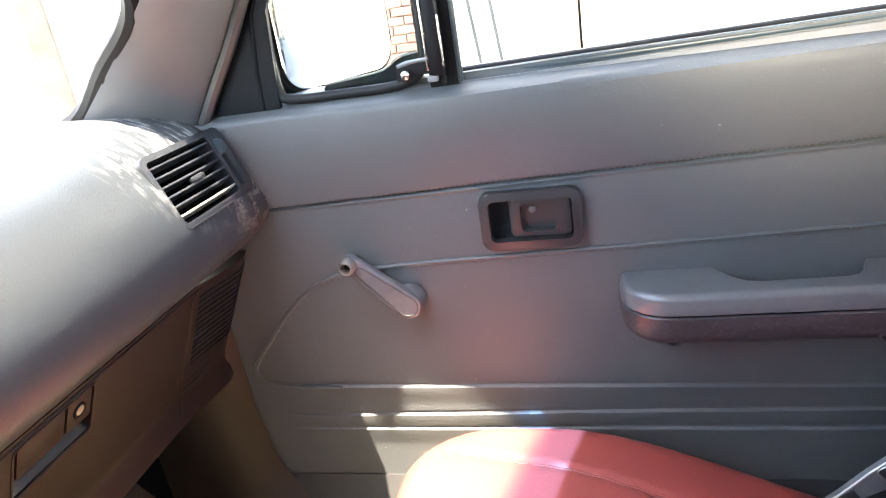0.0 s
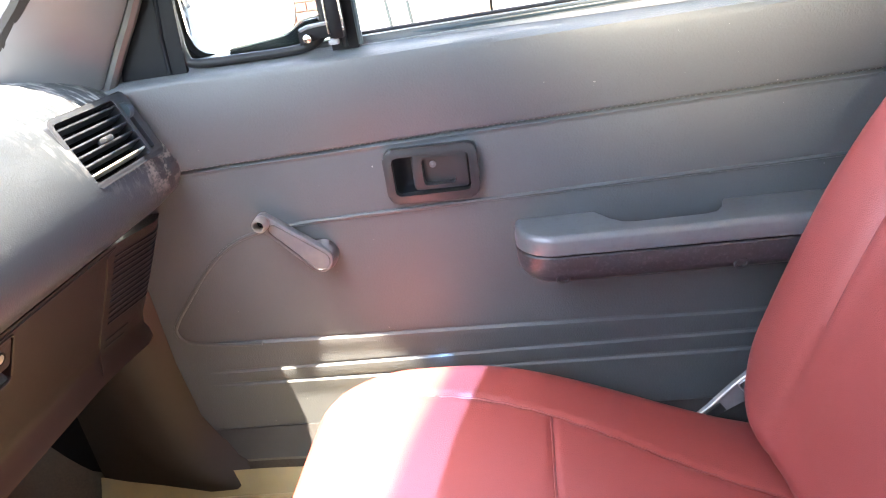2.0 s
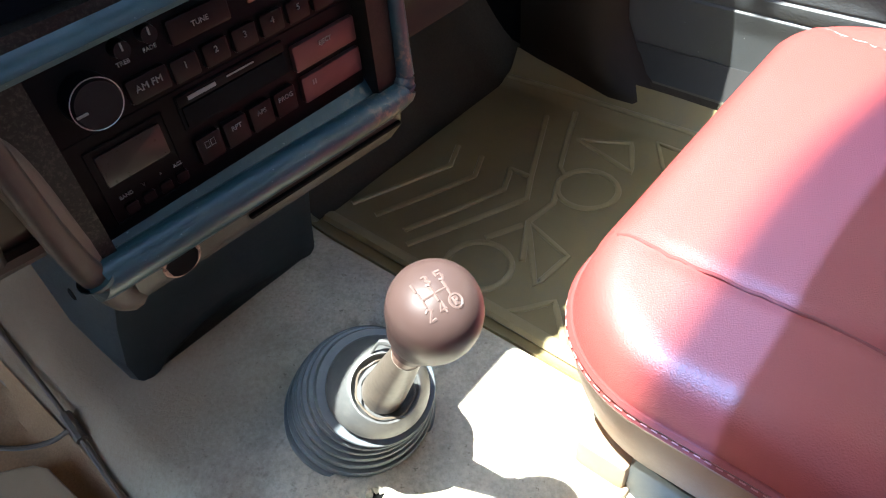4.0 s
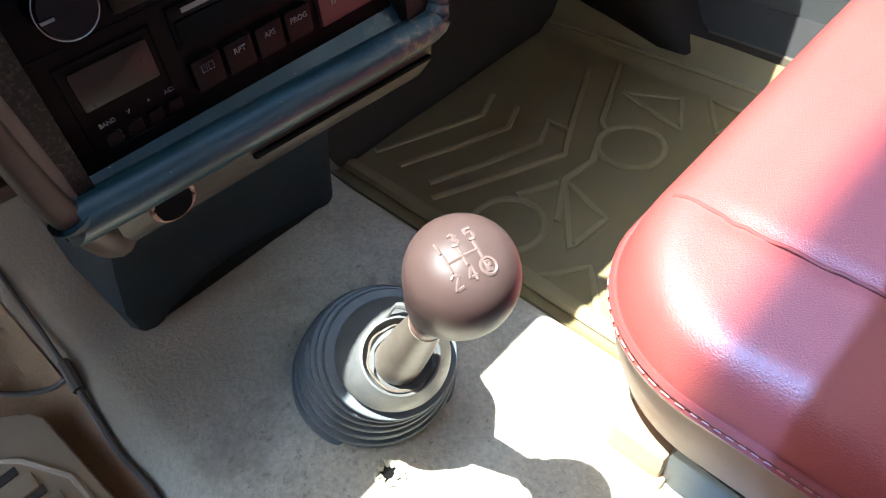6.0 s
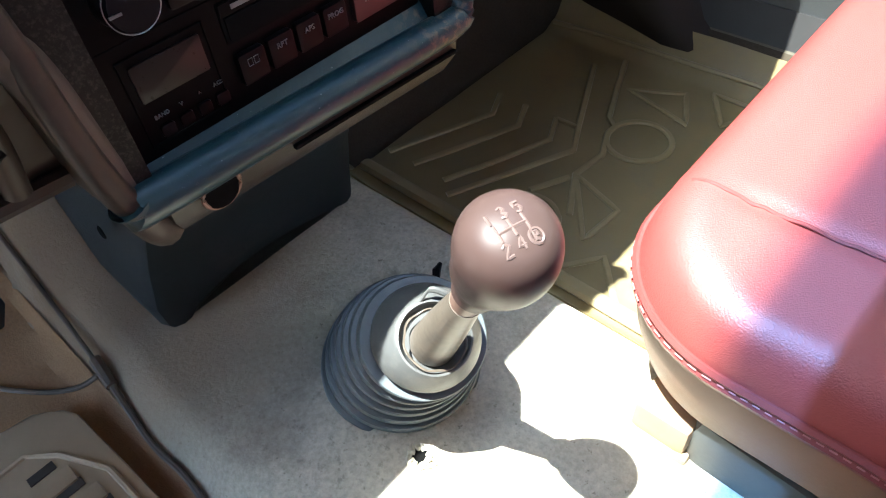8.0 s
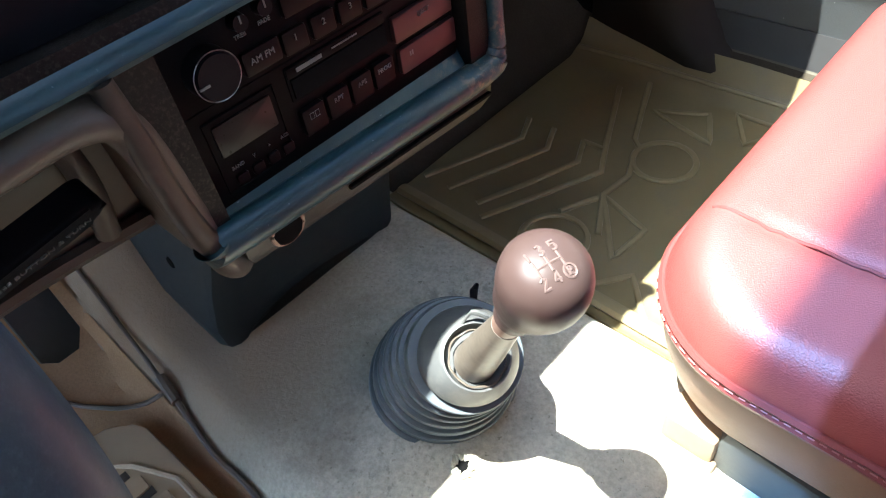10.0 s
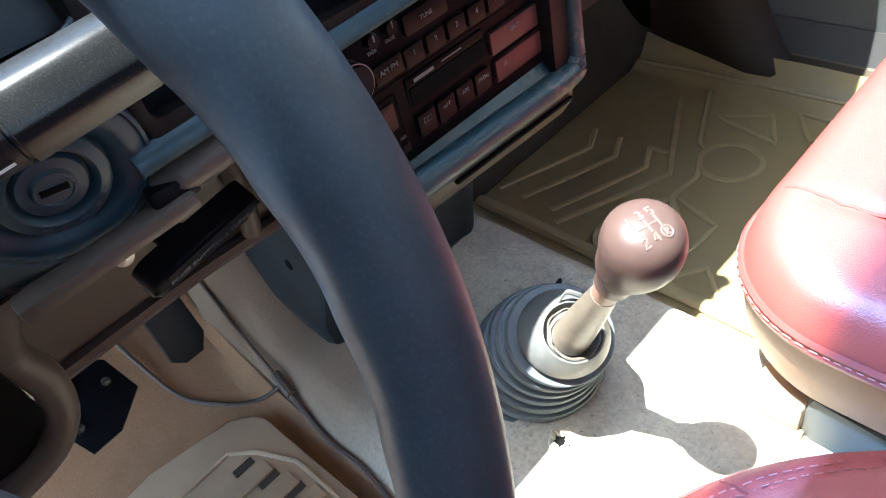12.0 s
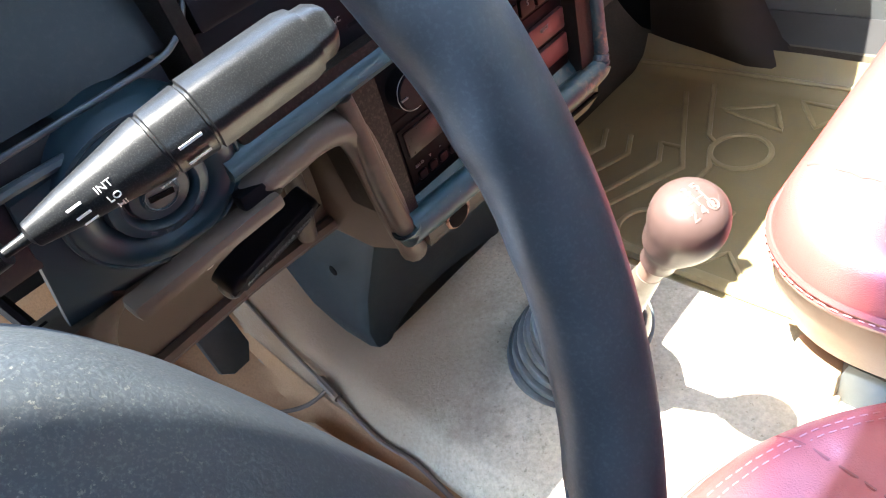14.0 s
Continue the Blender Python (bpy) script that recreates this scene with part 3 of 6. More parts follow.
for sx in (0.352, 0.548):
    part("screw_well", lathe([(0.0, -0.004), (0.005, -0.004), (0.0058, 0.0015), (0.0078, 0.0015), (0.0085, 0.0), (0.009, -0.006)], 18, axes((sx, AY - 0.0595, 0.3265), (1, 0, -0.02), (0, -0.25, 1))), M_ARM, armrest)

# belt line: weather strip and sill of the window
part("belt_moulding", tube([(0.148, 0.684, 0.606), (0.5, 0.684, 0.613), (0.98, 0.684, 0.621)], 0.0055, 10), M_RIM, door, "bright metal belt moulding")
part("glass_seal", tube([(0.148, 0.693, 0.609), (0.5, 0.693, 0.616), (0.98, 0.693, 0.624)], 0.006, 10), M_RUBBER, door)
part("window_sill", sheet(lambda x, v: Vector((x, 0.672 + 0.06 * v, 0.6 + 0.018 * x - 0.004 * v)), line(-0.2, 0.98, 20), line(0, 1, 3), (0, 0, -0.01)), M_SILL, door)

# quarter window: posts, gasket, glass and latch
part("division_post", loft([[(x0 + dx, yy, z) for dx, yy in ((0, 0.668), (0.03, 0.668), (0.031, 0.69), (-0.001, 0.69))] for x0, z in ((0.123, 0.598), (0.122, 0.8), (0.121, 0.95))]), M_BLACK, door)
part("post_strip", tube([(0.1545, 0.672, 0.604), (0.1535, 0.672, 0.95)], 0.0035, 8), M_RIM, door)
part("post_groove", tube([(0.139, 0.6675, 0.604), (0.138, 0.6675, 0.95)], 0.003, 8), M_RUBBER, door)
gasket = spline([(0.118, 0.669, 0.93), (0.120, 0.669, 0.66), (0.115, 0.669, 0.622), (0.09, 0.669, 0.608), (0.02, 0.669, 0.606), (-0.035, 0.669, 0.607), (-0.046, 0.669, 0.616), (-0.048, 0.669, 0.645), (-0.042, 0.669, 0.71), (-0.01, 0.669, 0.77), (0.08, 0.669, 0.88)], 6)
part("quarter_gasket", tube(gasket, 0.0055, 10), M_RUBBER, door)
part("quarter_glass", sheet(lambda x, z: Vector((x, 0.684, z)), line(-0.05, 0.125, 2), line(0.6, 0.94, 2), (0, 0.004, 0)), M_GLASS, door, "clear quarter window glass").visible_shadow = False
part("door_glass", sheet(lambda x, z: Vector((x, 0.693, z)), line(0.15, 0.98, 2), line(0.61, 0.95, 2), (0, 0.004, 0)), M_GLASS, door, "clear wound-up window glass").visible_shadow = False
latch = part("window_latch", box((0.136, 0.653, 0.654), (0.015, 0.014, 0.078), 0.004), M_BLACK, door, "black window latch with worn bright edge")
part("latch_edge", box((0.1278, 0.6465, 0.656), (0.0022, 0.003, 0.07), 0.0008), M_CHROME, latch)
part("latch_edge", box((0.1442, 0.6465, 0.648), (0.0018, 0.003, 0.05), 0.0007), M_CHROME, latch)
part("latch_arm", loft([[(x, 0.661 + dy, z + dz) for dy, dz in ((-0.006, -0.007), (0.004, -0.007), (0.004, 0.006), (-0.006, 0.006))] for x, z in ((0.092, 0.619), (0.10, 0.621), (0.118, 0.6245), (0.132, 0.624))]), M_BLACK, latch)
part("latch_top", tube([(0.094, 0.655, 0.6275), (0.104, 0.655, 0.6305), (0.128, 0.655, 0.632)], 0.002, 8), M_SILL, latch)
part("latch_pivot", lathe([(0, 0), (0.0045, 0), (0.0045, 0.008), (0.0, 0.0095)], 16, axes((0.103, 0.655, 0.619), (1, 0, 0), (0, 0, 1))), M_CHROME, latch)
part("latch_tip", box((0.130, 0.654, 0.612), (0.011, 0.008, 0.006), 0.002), M_SILL, latch)
part("front_frame", loft([[(x0 + dx, yy, z) for dx, yy in ((0, 0.660), (w, 0.662), (w, 0.668), (0, 0.70))] for x0, w, z in ((-0.125, 0.078, 0.59), (-0.118, 0.074, 0.63), (-0.098, 0.060, 0.70), (-0.045, 0.045, 0.78), (0.06, 0.04, 0.90), (0.10, 0.04, 0.95))]), M_FRAME, door, "dark door frame ahead of the quarter window")
part("frame_bead", tube([(-0.066, 0.662, 0.60), (-0.064, 0.662, 0.64), (-0.055, 0.662, 0.70), (0.012, 0.664, 0.82)], 0.003, 8), M_FRAME, door)
part("top_frame", tube([(0.06, 0.68, 0.91), (0.14, 0.68, 0.955), (0.98, 0.68, 0.955)], 0.018, 10), M_BLACK, door)

# outside mirror on its bracket
mirror = thing("wing_mirror", "large outside mirror on a black bracket", "car mirror", (0.05, 0.72, 0.6))
mm = axes((-0.012, 0.79, 0.70), (0.5, 1, 0), (0, 0, 1))
part("housing", slab(rounded(-0.100, -0.098, 0.098, 0.095, 0.035, 6), -0.035, -0.002, 0.004, mm), M_BLACK, mirror)
part("mirror_glass", slab(rounded(-0.094, -0.092, 0.092, 0.089, 0.032, 6), -0.003, 0.001, 0.001, mm), M_MIRROR, mirror, "bright mirror glass")
part("bracket", slab([(-0.003, 0.596), (-0.003, 0.6115), (0.001, 0.6148), (0.059, 0.620), (0.075, 0.625), (0.091, 0.6345), (0.116, 0.637), (0.116, 0.614), (0.091, 0.606), (0.0645, 0.600), (0.038, 0.596)], -0.006, 0.008, 0.002, axes((0, 0.697, 0), (1, 0, 0), (0, 0, 1))), M_BLACK, mirror)
part("bracket_edge", tube(spline([(0.0, 0.689, 0.6155), (0.059, 0.689, 0.6212), (0.075, 0.689, 0.6262), (0.091, 0.689, 0.6356), (0.116, 0.689, 0.638)], 5), 0.0012, 6), M_CREAM, mirror)

# ---- car body round the cabin ----
def header_x(y):
    """The roof's front edge: swept back towards the passenger, turned forward at the corner."""
    if y > 0:
        return 0.072 + 0.31 * min(y, 0.46) ** 2 - 0.09 * smooth(0.43, 0.52, y)
    # driver-side bends, out of view, are added to set the sun's edge on the hub
    return 0.072 - 0.0135 * smooth(-0.02, -0.2, y) - 0.010 * smooth(-0.26, -0.34, y) + 0.0025 * smooth(-0.36, -0.41, y)


def roof_z(x, y):
    return 1.045 - 0.085 * (y / 0.66) ** 4 - 0.035 * smooth(0.30, 0.06, x)


roof = tagged(part("ceiling", sheet(lambda u, y: Vector((header_x(y) + (1.02 - header_x(y)) * u, y, roof_z(0.072 + 0.948 * u, y))), line(0, 1, 20), line(-0.66, 0.66, 66), (0, 0, 0.03)), M_LINER), "pale fabric headliner", "ceiling", kind="structure")
rear = part("wall_rear", box((1.03, 0, 0.5), (0.03, 1.44, 1.1), 0.005), M_GREY)
cut(rear, slab(rounded(-0.56, 0.60, 0.56, 0.94, 0.05), -0.06, 0.06, m=axes((1.03, 0, 0), (0, 1, 0), (0, 0, 1))))
tagged(rear, "grey rear cab wall with a wide window opening", "wall", kind="structure")
back_glass = part("window_rear", box((1.03, 0, 0.77), (0.004, 1.13, 0.35)), M_GLASS)
tagged(back_glass, "clear glass of the rear cab window", "window", kind="structure").visible_shadow = False
PILLAR = ((0.55, (-0.27, 0.59), (-0.17, 0.655), (-0.34, 0.66)), (0.625, (-0.222, 0.575), (-0.120, 0.655), (-0.28, 0.665)), (0.675, (-0.160, 0.563), (-0.084, 0.654), (-0.23, 0.66)),
          (0.725, (-0.104, 0.552), (-0.052, 0.652), (-0.18, 0.655)), (0.80, (-0.086, 0.528), (-0.002, 0.642), (-0.14, 0.64)), (0.86, (-0.061, 0.530), (0.04, 0.63), (-0.09, 0.625)), (0.92, (-0.007, 0.517), (0.075, 0.615), (-0.03, 0.607)), (0.98, (0.052, 0.492), (0.11, 0.60), (0.03, 0.59)))
for side, nm in ((-1, "a_pillar_left"), (1, "a_pillar_right")):
    rings = []
    for z, fi, ro, fo in PILLAR:
        fi, ro, fo = Vector(fi), Vector(ro), Vector(fo)
        out = (Vector((1, -1)).normalized() * 0.012)
        ring2 = [fo, fo.lerp(fi, 0.5), fo.lerp(fi, 0.85), fi, fi.lerp(ro, 0.12) + out * 0.6, fi.lerp(ro, 0.35) + out, fi.lerp(ro, 0.65) + out, fi.lerp(ro, 0.9) + out * 0.4, ro, ro + Vector((0.0, 0.025)), fo + Vector((0.05, 0.02))]
        rings.append([(p.x, side * p.y - (0.035 * smooth(0.86, 0.94, z) if side < 0 else 0.0), z) for p in ring2])
    pil = part(nm, loft(rings), M_PILLAR)
    tagged(pil, "grey moulded windscreen pillar trim", "car trim", kind="structure")
    rim = [(ro[0] + 0.004, side * (ro[1] - 0.003), z) for z, fi, ro, fo in PILLAR]
    part("door_seal", tube(spline(rim, 5), 0.007, 8), M_SEAL, pil)
    edge = [(-0.44, side * 0.36, 0.604), (-0.37, side * 0.48, 0.606), (-0.30, side * 0.548, 0.61)] + [(fi[0] - 0.012, side * (fi[1] + 0.006), z) for z, fi, ro, fo in PILLAR[1:]]
    part("screen_rubber", tube(spline(edge, 5), 0.009, 8), M_RUBBER, pil)


def screen(u, v):
    """The windscreen: u from its foot to its head, v from side to side."""
    y = v * (0.66 - 0.10 * u)
    head = Vector((header_x(y) + 0.006, y, roof_z(0.072, y) + 0.004))
    foot = Vector((-0.47 + 0.20 * v * v, y, 0.60 + 0.02 * v * v))
    return foot.lerp(head, u)


windscreen = part("windscreen", sheet(screen, line(0, 0.829, 8), line(-1, 1, 48), (-0.003, 0, 0.003)), M_GLASS)
tagged(windscreen, "clear windscreen glass", "windscreen", kind="structure").visible_shadow = False
shade = part("sunshade_strip", sheet(screen, line(0.83, 1.0, 24), line(-1, 1, 48)), M_BAND)
fade_layer = shade.data.attributes.new("depth", "FLOAT", "POINT")
# strip fades out on the driver's side to let sun onto the hub's top
for k in range(len(shade.data.vertices)):
    fade_layer.data[k].value = (k // 49) / 24 * (1 - 0.55 * smooth(-0.40, -0.65, (k % 49) / 24 - 1) - 0.45 * smooth(-0.65, -0.75, (k % 49) / 24 - 1))
tagged(shade, "blue shade strip across the windscreen's top", "tinted glass", kind="structure")
tagged(part("scuttle", sheet(lambda x, y: Vector((x, y, 0.585)), line(-0.75, -0.40, 3), line(-0.7, 0.7, 6), (0, 0, -0.02)), M_BLACK), "black scuttle below the windscreen", "car body", kind="structure")
tagged(part("bonnet", sheet(lambda x, y: Vector((x, y, 0.60 + 0.03 * math.cos(y * 2) - 0.06 * smooth(-1.0, -1.9, x))), line(-1.9, -0.72, 14), line(-0.72, 0.72, 14), (0, 0, -0.03)), M_PAINT), "silver bonnet ahead of the windscreen", "car body", kind="structure")
wiper = thing("windscreen_wiper", "dark wiper resting along the windscreen's foot", "wiper", (-0.5, 0.5, 0.61))
part("blade", tube([(-0.50, 0.25, 0.625), (-0.47, 0.50, 0.635), (-0.43, 0.66, 0.65)], 0.006, 8), M_RUBBER, wiper)
part("arm", tube([(-0.56, 0.1, 0.61), (-0.52, 0.3, 0.632), (-0.47, 0.48, 0.646)], 0.005, 8), M_BLACK, wiper)
door_l = thing("door_2", "closed grey vinyl driver's door with its window up", "car door", (0.3, -0.68, 0.07), kind="structure")
part("door_panel", sheet(lambda x, v: Vector((x, -DOOR_Y - 0.004 + door_h(x, row_z(v, x)), row_z(v, x))), line(-0.20, 0.98, 80), z_rows[::3] + [0.608], (0, -0.06, 0)), M_VINYL, door_l)
part("window_sill", sheet(lambda x, v: Vector((x, -0.672 - 0.06 * v, 0.6 + 0.018 * x - 0.004 * v)), line(-0.2, 0.98, 20), line(0, 1, 3), (0, 0, -0.01)), M_SILL, door_l)
part("front_frame", loft([[(x0 + dx, -yy, z) for dx, yy in ((0, 0.660), (w, 0.662), (w, 0.668), (0, 0.70))] for x0, w, z in ((-0.125, 0.078, 0.59), (-0.118, 0.074, 0.63), (-0.098, 0.060, 0.70), (-0.045, 0.045, 0.78), (0.06, 0.04, 0.90), (0.10, 0.04, 0.95))]), M_BLACKBOX, door_l)
part("top_frame", tube([(0.06, -0.68, 0.91), (0.14, -0.68, 0.955), (0.98, -0.68, 0.955)], 0.018, 10), M_BLACK, door_l)
part("division_post", box((0.137, -0.68, 0.775), (0.03, 0.02, 0.35), 0.003), M_BLACK, door_l)
# out of view; its tint is there to hold back light from the left
part("door_glass", sheet(lambda x, z: Vector((x, -0.693, z)), line(-0.05, 0.98, 2), line(0.61, 0.95, 2), (0, -0.004, 0)), M_DIMGLASS, door_l, "unseen driver's window glass, tinted to dim the side light")
tagged(part("driver_sill", box((0.3, -0.66, 0.0), (1.5, 0.06, 0.08), 0.01), M_SEATBASE), "grey sill below the driver's door", "car trim", kind="structure")
tagged(part("b_pillar", box((0.93, -0.64, 0.45), (0.12, 0.07, 1.0), 0.02), M_PILLAR), "grey pillar behind the driver's door", "car trim", kind="structure")
# the shade below the dash is painted into the firewall's colour
tagged(part("firewall", sheet(lambda y, z: Vector((-0.52 - 0.03 * z, y, z)), line(-0.68, 0.68, 10), line(-0.05, 0.6, 6), (-0.02, 0, 0)), M_DARK), "firewall under the dashboard, its shade painted near black", "wall", kind="structure")


# ---- floor ----
def floor_z(x, y):
    tun = 0.060 * smooth(0.185, 0.13, y) * smooth(-0.215, -0.14, y)
    tun += 0.16 * smooth(-0.28, -0.5, x) * smooth(0.2, 0.08, y) * smooth(-0.22, -0.1, y)
    toe = 0.30 * smooth(-0.30, -0.58, x) ** 1.3 if y > 0 else 0.24 * smooth(-0.34, -0.58, x) ** 1.3
    sill = 0.05 * smooth(0.60, 0.64, abs(y))
    return max(tun, -0.012 + toe if y > 0 else 0.012 + toe) + sill + 0.0015 * noise.noise((x * 12, y * 12, 1))


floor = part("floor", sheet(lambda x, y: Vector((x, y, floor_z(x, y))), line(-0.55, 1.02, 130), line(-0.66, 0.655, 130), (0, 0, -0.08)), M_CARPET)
tagged(floor, "greige carpet over the transmission tunnel, stained and worn", "carpet", kind="structure")
foot = part("footwell_carpet", sheet(lambda x, y: Vector((x, y, floor_z(x, y) + 0.004)), line(-0.55, 0.30, 60), line(-0.64, -0.178, 40)), M_CARPET_BROWN)
tagged(foot, "brown carpet in the driver's footwell", "carpet", kind="structure")
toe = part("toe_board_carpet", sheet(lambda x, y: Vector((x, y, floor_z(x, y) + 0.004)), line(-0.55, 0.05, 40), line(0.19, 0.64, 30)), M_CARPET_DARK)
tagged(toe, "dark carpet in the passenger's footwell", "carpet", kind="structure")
tagged(part("sill_plate", sheet(lambda x, v: Vector((x, 0.625 + 0.035 * v, 0.028 + 0.052 * v)), line(-0.30, 1.0, 14), line(0, 1, 4), (0, 0.02, -0.02)), M_FLANGE), "beige carpeted door sill strip", "car trim", kind="structure")
tagged(part("kick_panel", loft([[(x0, 0.655, z), (x0 - 0.02, 0.628, z), (x0 - 0.06, 0.612, z), (x0 - 0.10, 0.611, z), (-0.33, 0.625, z), (-0.33, 0.66, z)] for x0, z in ((-0.060, 0.0), (-0.066, 0.034), (-0.090, 0.046), (-0.120, 0.062), (-0.148, 0.088), (-0.168, 0.13), (-0.178, 0.22), (-0.18, 0.34))]), M_KICK), "brown moulded kick panel beside the door", "car trim", kind="structure")
# body side, with the footwell's shade put into its colour
tagged(part("cowl_side", box((-0.43, 0.648, 0.24), (0.26, 0.02, 0.56), 0.004), M_DARK), "body side beyond the kick panel, its shade painted near black", "wall", kind="structure")
tagged(part("sill_step", sheet(lambda x, v: Vector((x, 0.6435 + 0.017 * v, 0.0555 + 0.042 * v)), line(-0.22, 1.0, 10), line(0, 1, 3), (0, 0.012, -0.004)), M_SEAL), "dark rubber sill strip under the door", "car trim", kind="structure")
# the worn spot in the carpet
spot = thing("carpet_hole", "torn hole in the tunnel carpet", "hole", (0.0, -0.052, 0.058))
part("hole_edge", tube([(0.0 + 0.011 * math.cos(a) * (1 + 0.3 * math.sin(3 * a)), -0.052 + 0.009 * math.sin(a), 0.0615) for a in line(0, 2 * math.pi, 14)[:-1]], 0.0022, 6, closed=True), M_CARPET, spot)
part("hole_pit", slab([(0.007 * math.cos(a) * (1 + 0.35 * math.sin(3 * a + 1)), -0.052 + 0.006 * math.sin(a) * (1 + 0.3 * math.cos(4 * a)), ) for a in line(0, 2 * math.pi, 18)[:-1]], 0.0602, 0.0616), M_DARK, spot)
for k in range(9):
    a = 2.4 * k
    part("tuft", tube([(0.006 * math.cos(a), -0.052 + 0.006 * math.sin(a), 0.061), (0.010 * math.cos(a + 0.3), -0.052 + 0.009 * math.sin(a + 0.3), 0.0655)], [0.0022, 0.0008], 5), M_CARPET, spot)

# ---- rubber mats ----
mat_p = thing("floor_mat", "olive rubber floor mat with raised circles and triangles", "floor mat", (-0.1, 0.38, 0))


def pmat_z(x, y):
    return max(floor_z(x, y) + 0.001 + 0.008 * smooth(0.165, 0.192, y), 0.0 if y > 0.19 else -1.0) + 0.004 * smooth(0.215, 0.195, y) + 0.010 * smooth(0.575, 0.60, y)


part("mat_sheet", sheet(lambda x, y: Vector((x, y, pmat_z(x, y))), line(-0.335, 0.42, 80), line(0.166, 0.625, 64), (0, 0, -0.006)), M_MAT, mat_p)


def rib(pts, r=0.0042, closed=False, name="rib"):
    pts = [Vector((x, y, pmat_z(x, y) + 0.0005)) for x, y in pts]
    part(name, tube(pts, r, 8, closed=closed, flat=0.7), M_MATRIB, mat_p)


for cx, cy in ((-0.091, 0.433), (-0.123, 0.241)):
    rib([(cx + 0.039 * math.cos(a), cy + 0.039 * math.sin(a)) for a in line(0, 2 * math.pi, 32)[:-1]], closed=True, name="ring")
for tri in (((-0.118, 0.337), (-0.046, 0.313), (-0.052, 0.253)), ((-0.157, 0.520), (-0.092, 0.553), (-0.061, 0.494)), ((-0.063, 0.572), (-0.026, 0.516), (0.010, 0.572)), ((-0.056, 0.199), (-0.021, 0.246), (0.028, 0.191))):
    pts = []
    for a, b in zip(tri, tri[1:] + tri[:1]):
        pts += [(a[0] + (b[0] - a[0]) * k / 6, a[1] + (b[1] - a[1]) * k / 6) for k in range(6)]
    rib(pts, 0.0038, closed=True, name="triangle")
rib([(-0.085, 0.276), (-0.118, 0.337), (-0.112, 0.385), (-0.128, 0.42)])
rib([(-0.130, 0.440), (-0.145, 0.452), (-0.172, 0.516), (-0.195, 0.575)])
rib([(-0.226, 0.544), (-0.166, 0.415), (-0.144, 0.372), (-0.176, 0.302), (-0.215, 0.218)])
for bx in (-0.179, -0.228, -0.270):
    rib([(bx - 0.018, 0.411), (bx, 0.371), (bx - 0.026, 0.305), (bx - 0.056, 0.235)])
rib([(-0.166, 0.412), (-0.197, 0.411)])
rib([(-0.121, 0.328), (-0.144, 0.283)])
rib([(-0.33, 0.595), (-0.25, 0.60), (0.0, 0.605), (0.2, 0.605)], 0.005)
rib([(-0.33, 0.197), (-0.2, 0.195), (0.0, 0.191), (0.2, 0.189)], 0.010)

mat_d = thing("floor_mat", "beige rubber floor mat with a slotted tread", "floor mat", (-0.15, -0.4, 0.02))
dm = Matrix.Translation((-0.288, -0.222, 0.034)) @ Matrix.Rotation(radians(2), 4, "Z")
part("mat_sheet", slab([(0, 0.0), (0.006, 0.008), (0.02, 0.014), (0.42, 0.02), (0.42, -0.40), (0.02, -0.40), (0.0, -0.38), (-0.03, -0.1), (-0.012, -0.012)], -0.008, 0.004, 0.003, dm), M_MATBEIGE, mat_d)
part("tread_frame", tube([dm @ Vector(p) for p in ((0.045, -0.016, 0.0045), (0.022, -0.036, 0.0045), (0.02, -0.30, 0.0045), (0.34, -0.30, 0.0045), (0.34, 0.005, 0.0045), (0.09, 0.004, 0.0045))], 0.003, 8, closed=True), M_MATBEIGE, mat_d)
for k in range(9):
    part("tread_bar", box(dm @ Vector((0.065 + 0.032 * k, -0.141 + 0.008 * min(k, 2), 0.004)), (0.018, 0.25, 0.007), 0.002), M_MATBEIGE, mat_d)
    part("slot", box(dm @ Vector((0.049 + 0.032 * k, -0.034 + 0.008 * min(k, 2), 0.0046)), (0.009, 0.022, 0.001)), M_BROWN, mat_d)

# ---- dashboard ----
dash = thing("dashboard", "worn grey dashboard with brown lower panel and air vents", "dashboard", (-0.2, 0.3, 0.3))
prof = [(-0.50, 0.590), (-0.44, 0.604), (-0.36, 0.618), (-0.28, 0.626), (-0.21, 0.624), (-0.165, 0.612), (-0.132, 0.592), (-0.109, 0.562), (-0.095, 0.528), (-0.090, 0.500), (-0.094, 0.476), (-0.106, 0.461), (-0.122, 0.454), (-0.16, 0.452), (-0.45, 0.50)]
prof = [(p.x, p.y) for p in spline([(x, z, 0) for x, z in prof], 4)]


def pad_ring(y):
    e = smooth(0.595, 0.662, y)
    return [(x + 0.004 * e, y, z - (0.014 * e * e if z > 0.5 else -0.006 * e * e)) for x, z in prof]


pad = part("dash_pad", loft([pad_ring(y) for y in [0.115, 0.13] + line(0.16, 0.58, 16) + line(0.59, 0.658, 14)]), M_PAD, dash, "scratched grey vinyl dash pad")
part("driver_hood", loft([[(x + (0.03 if 0.5 < z < 0.6 else 0.0) * smooth(-0.28, -0.36, y), y, max(z, 0.60)) for x, z in prof if x < -0.105 or z > 0.5] for y in line(-0.655, 0.116, 20)]), M_PAD, dash, "grey hood over the instruments")
# side vent
v_bl, v_tl, v_tr, v_br = Vector((-0.099, 0.503, 0.519)), Vector((-0.126, 0.505, 0.589)), Vector((-0.118, 0.634, 0.586)), Vector((-0.092, 0.637, 0.525))
v_mid = (v_bl + v_tl + v_tr + v_br) / 4
vm = axes(v_mid, (v_tr + v_br) - (v_tl + v_bl), (v_tl + v_tr) - (v_bl + v_br))
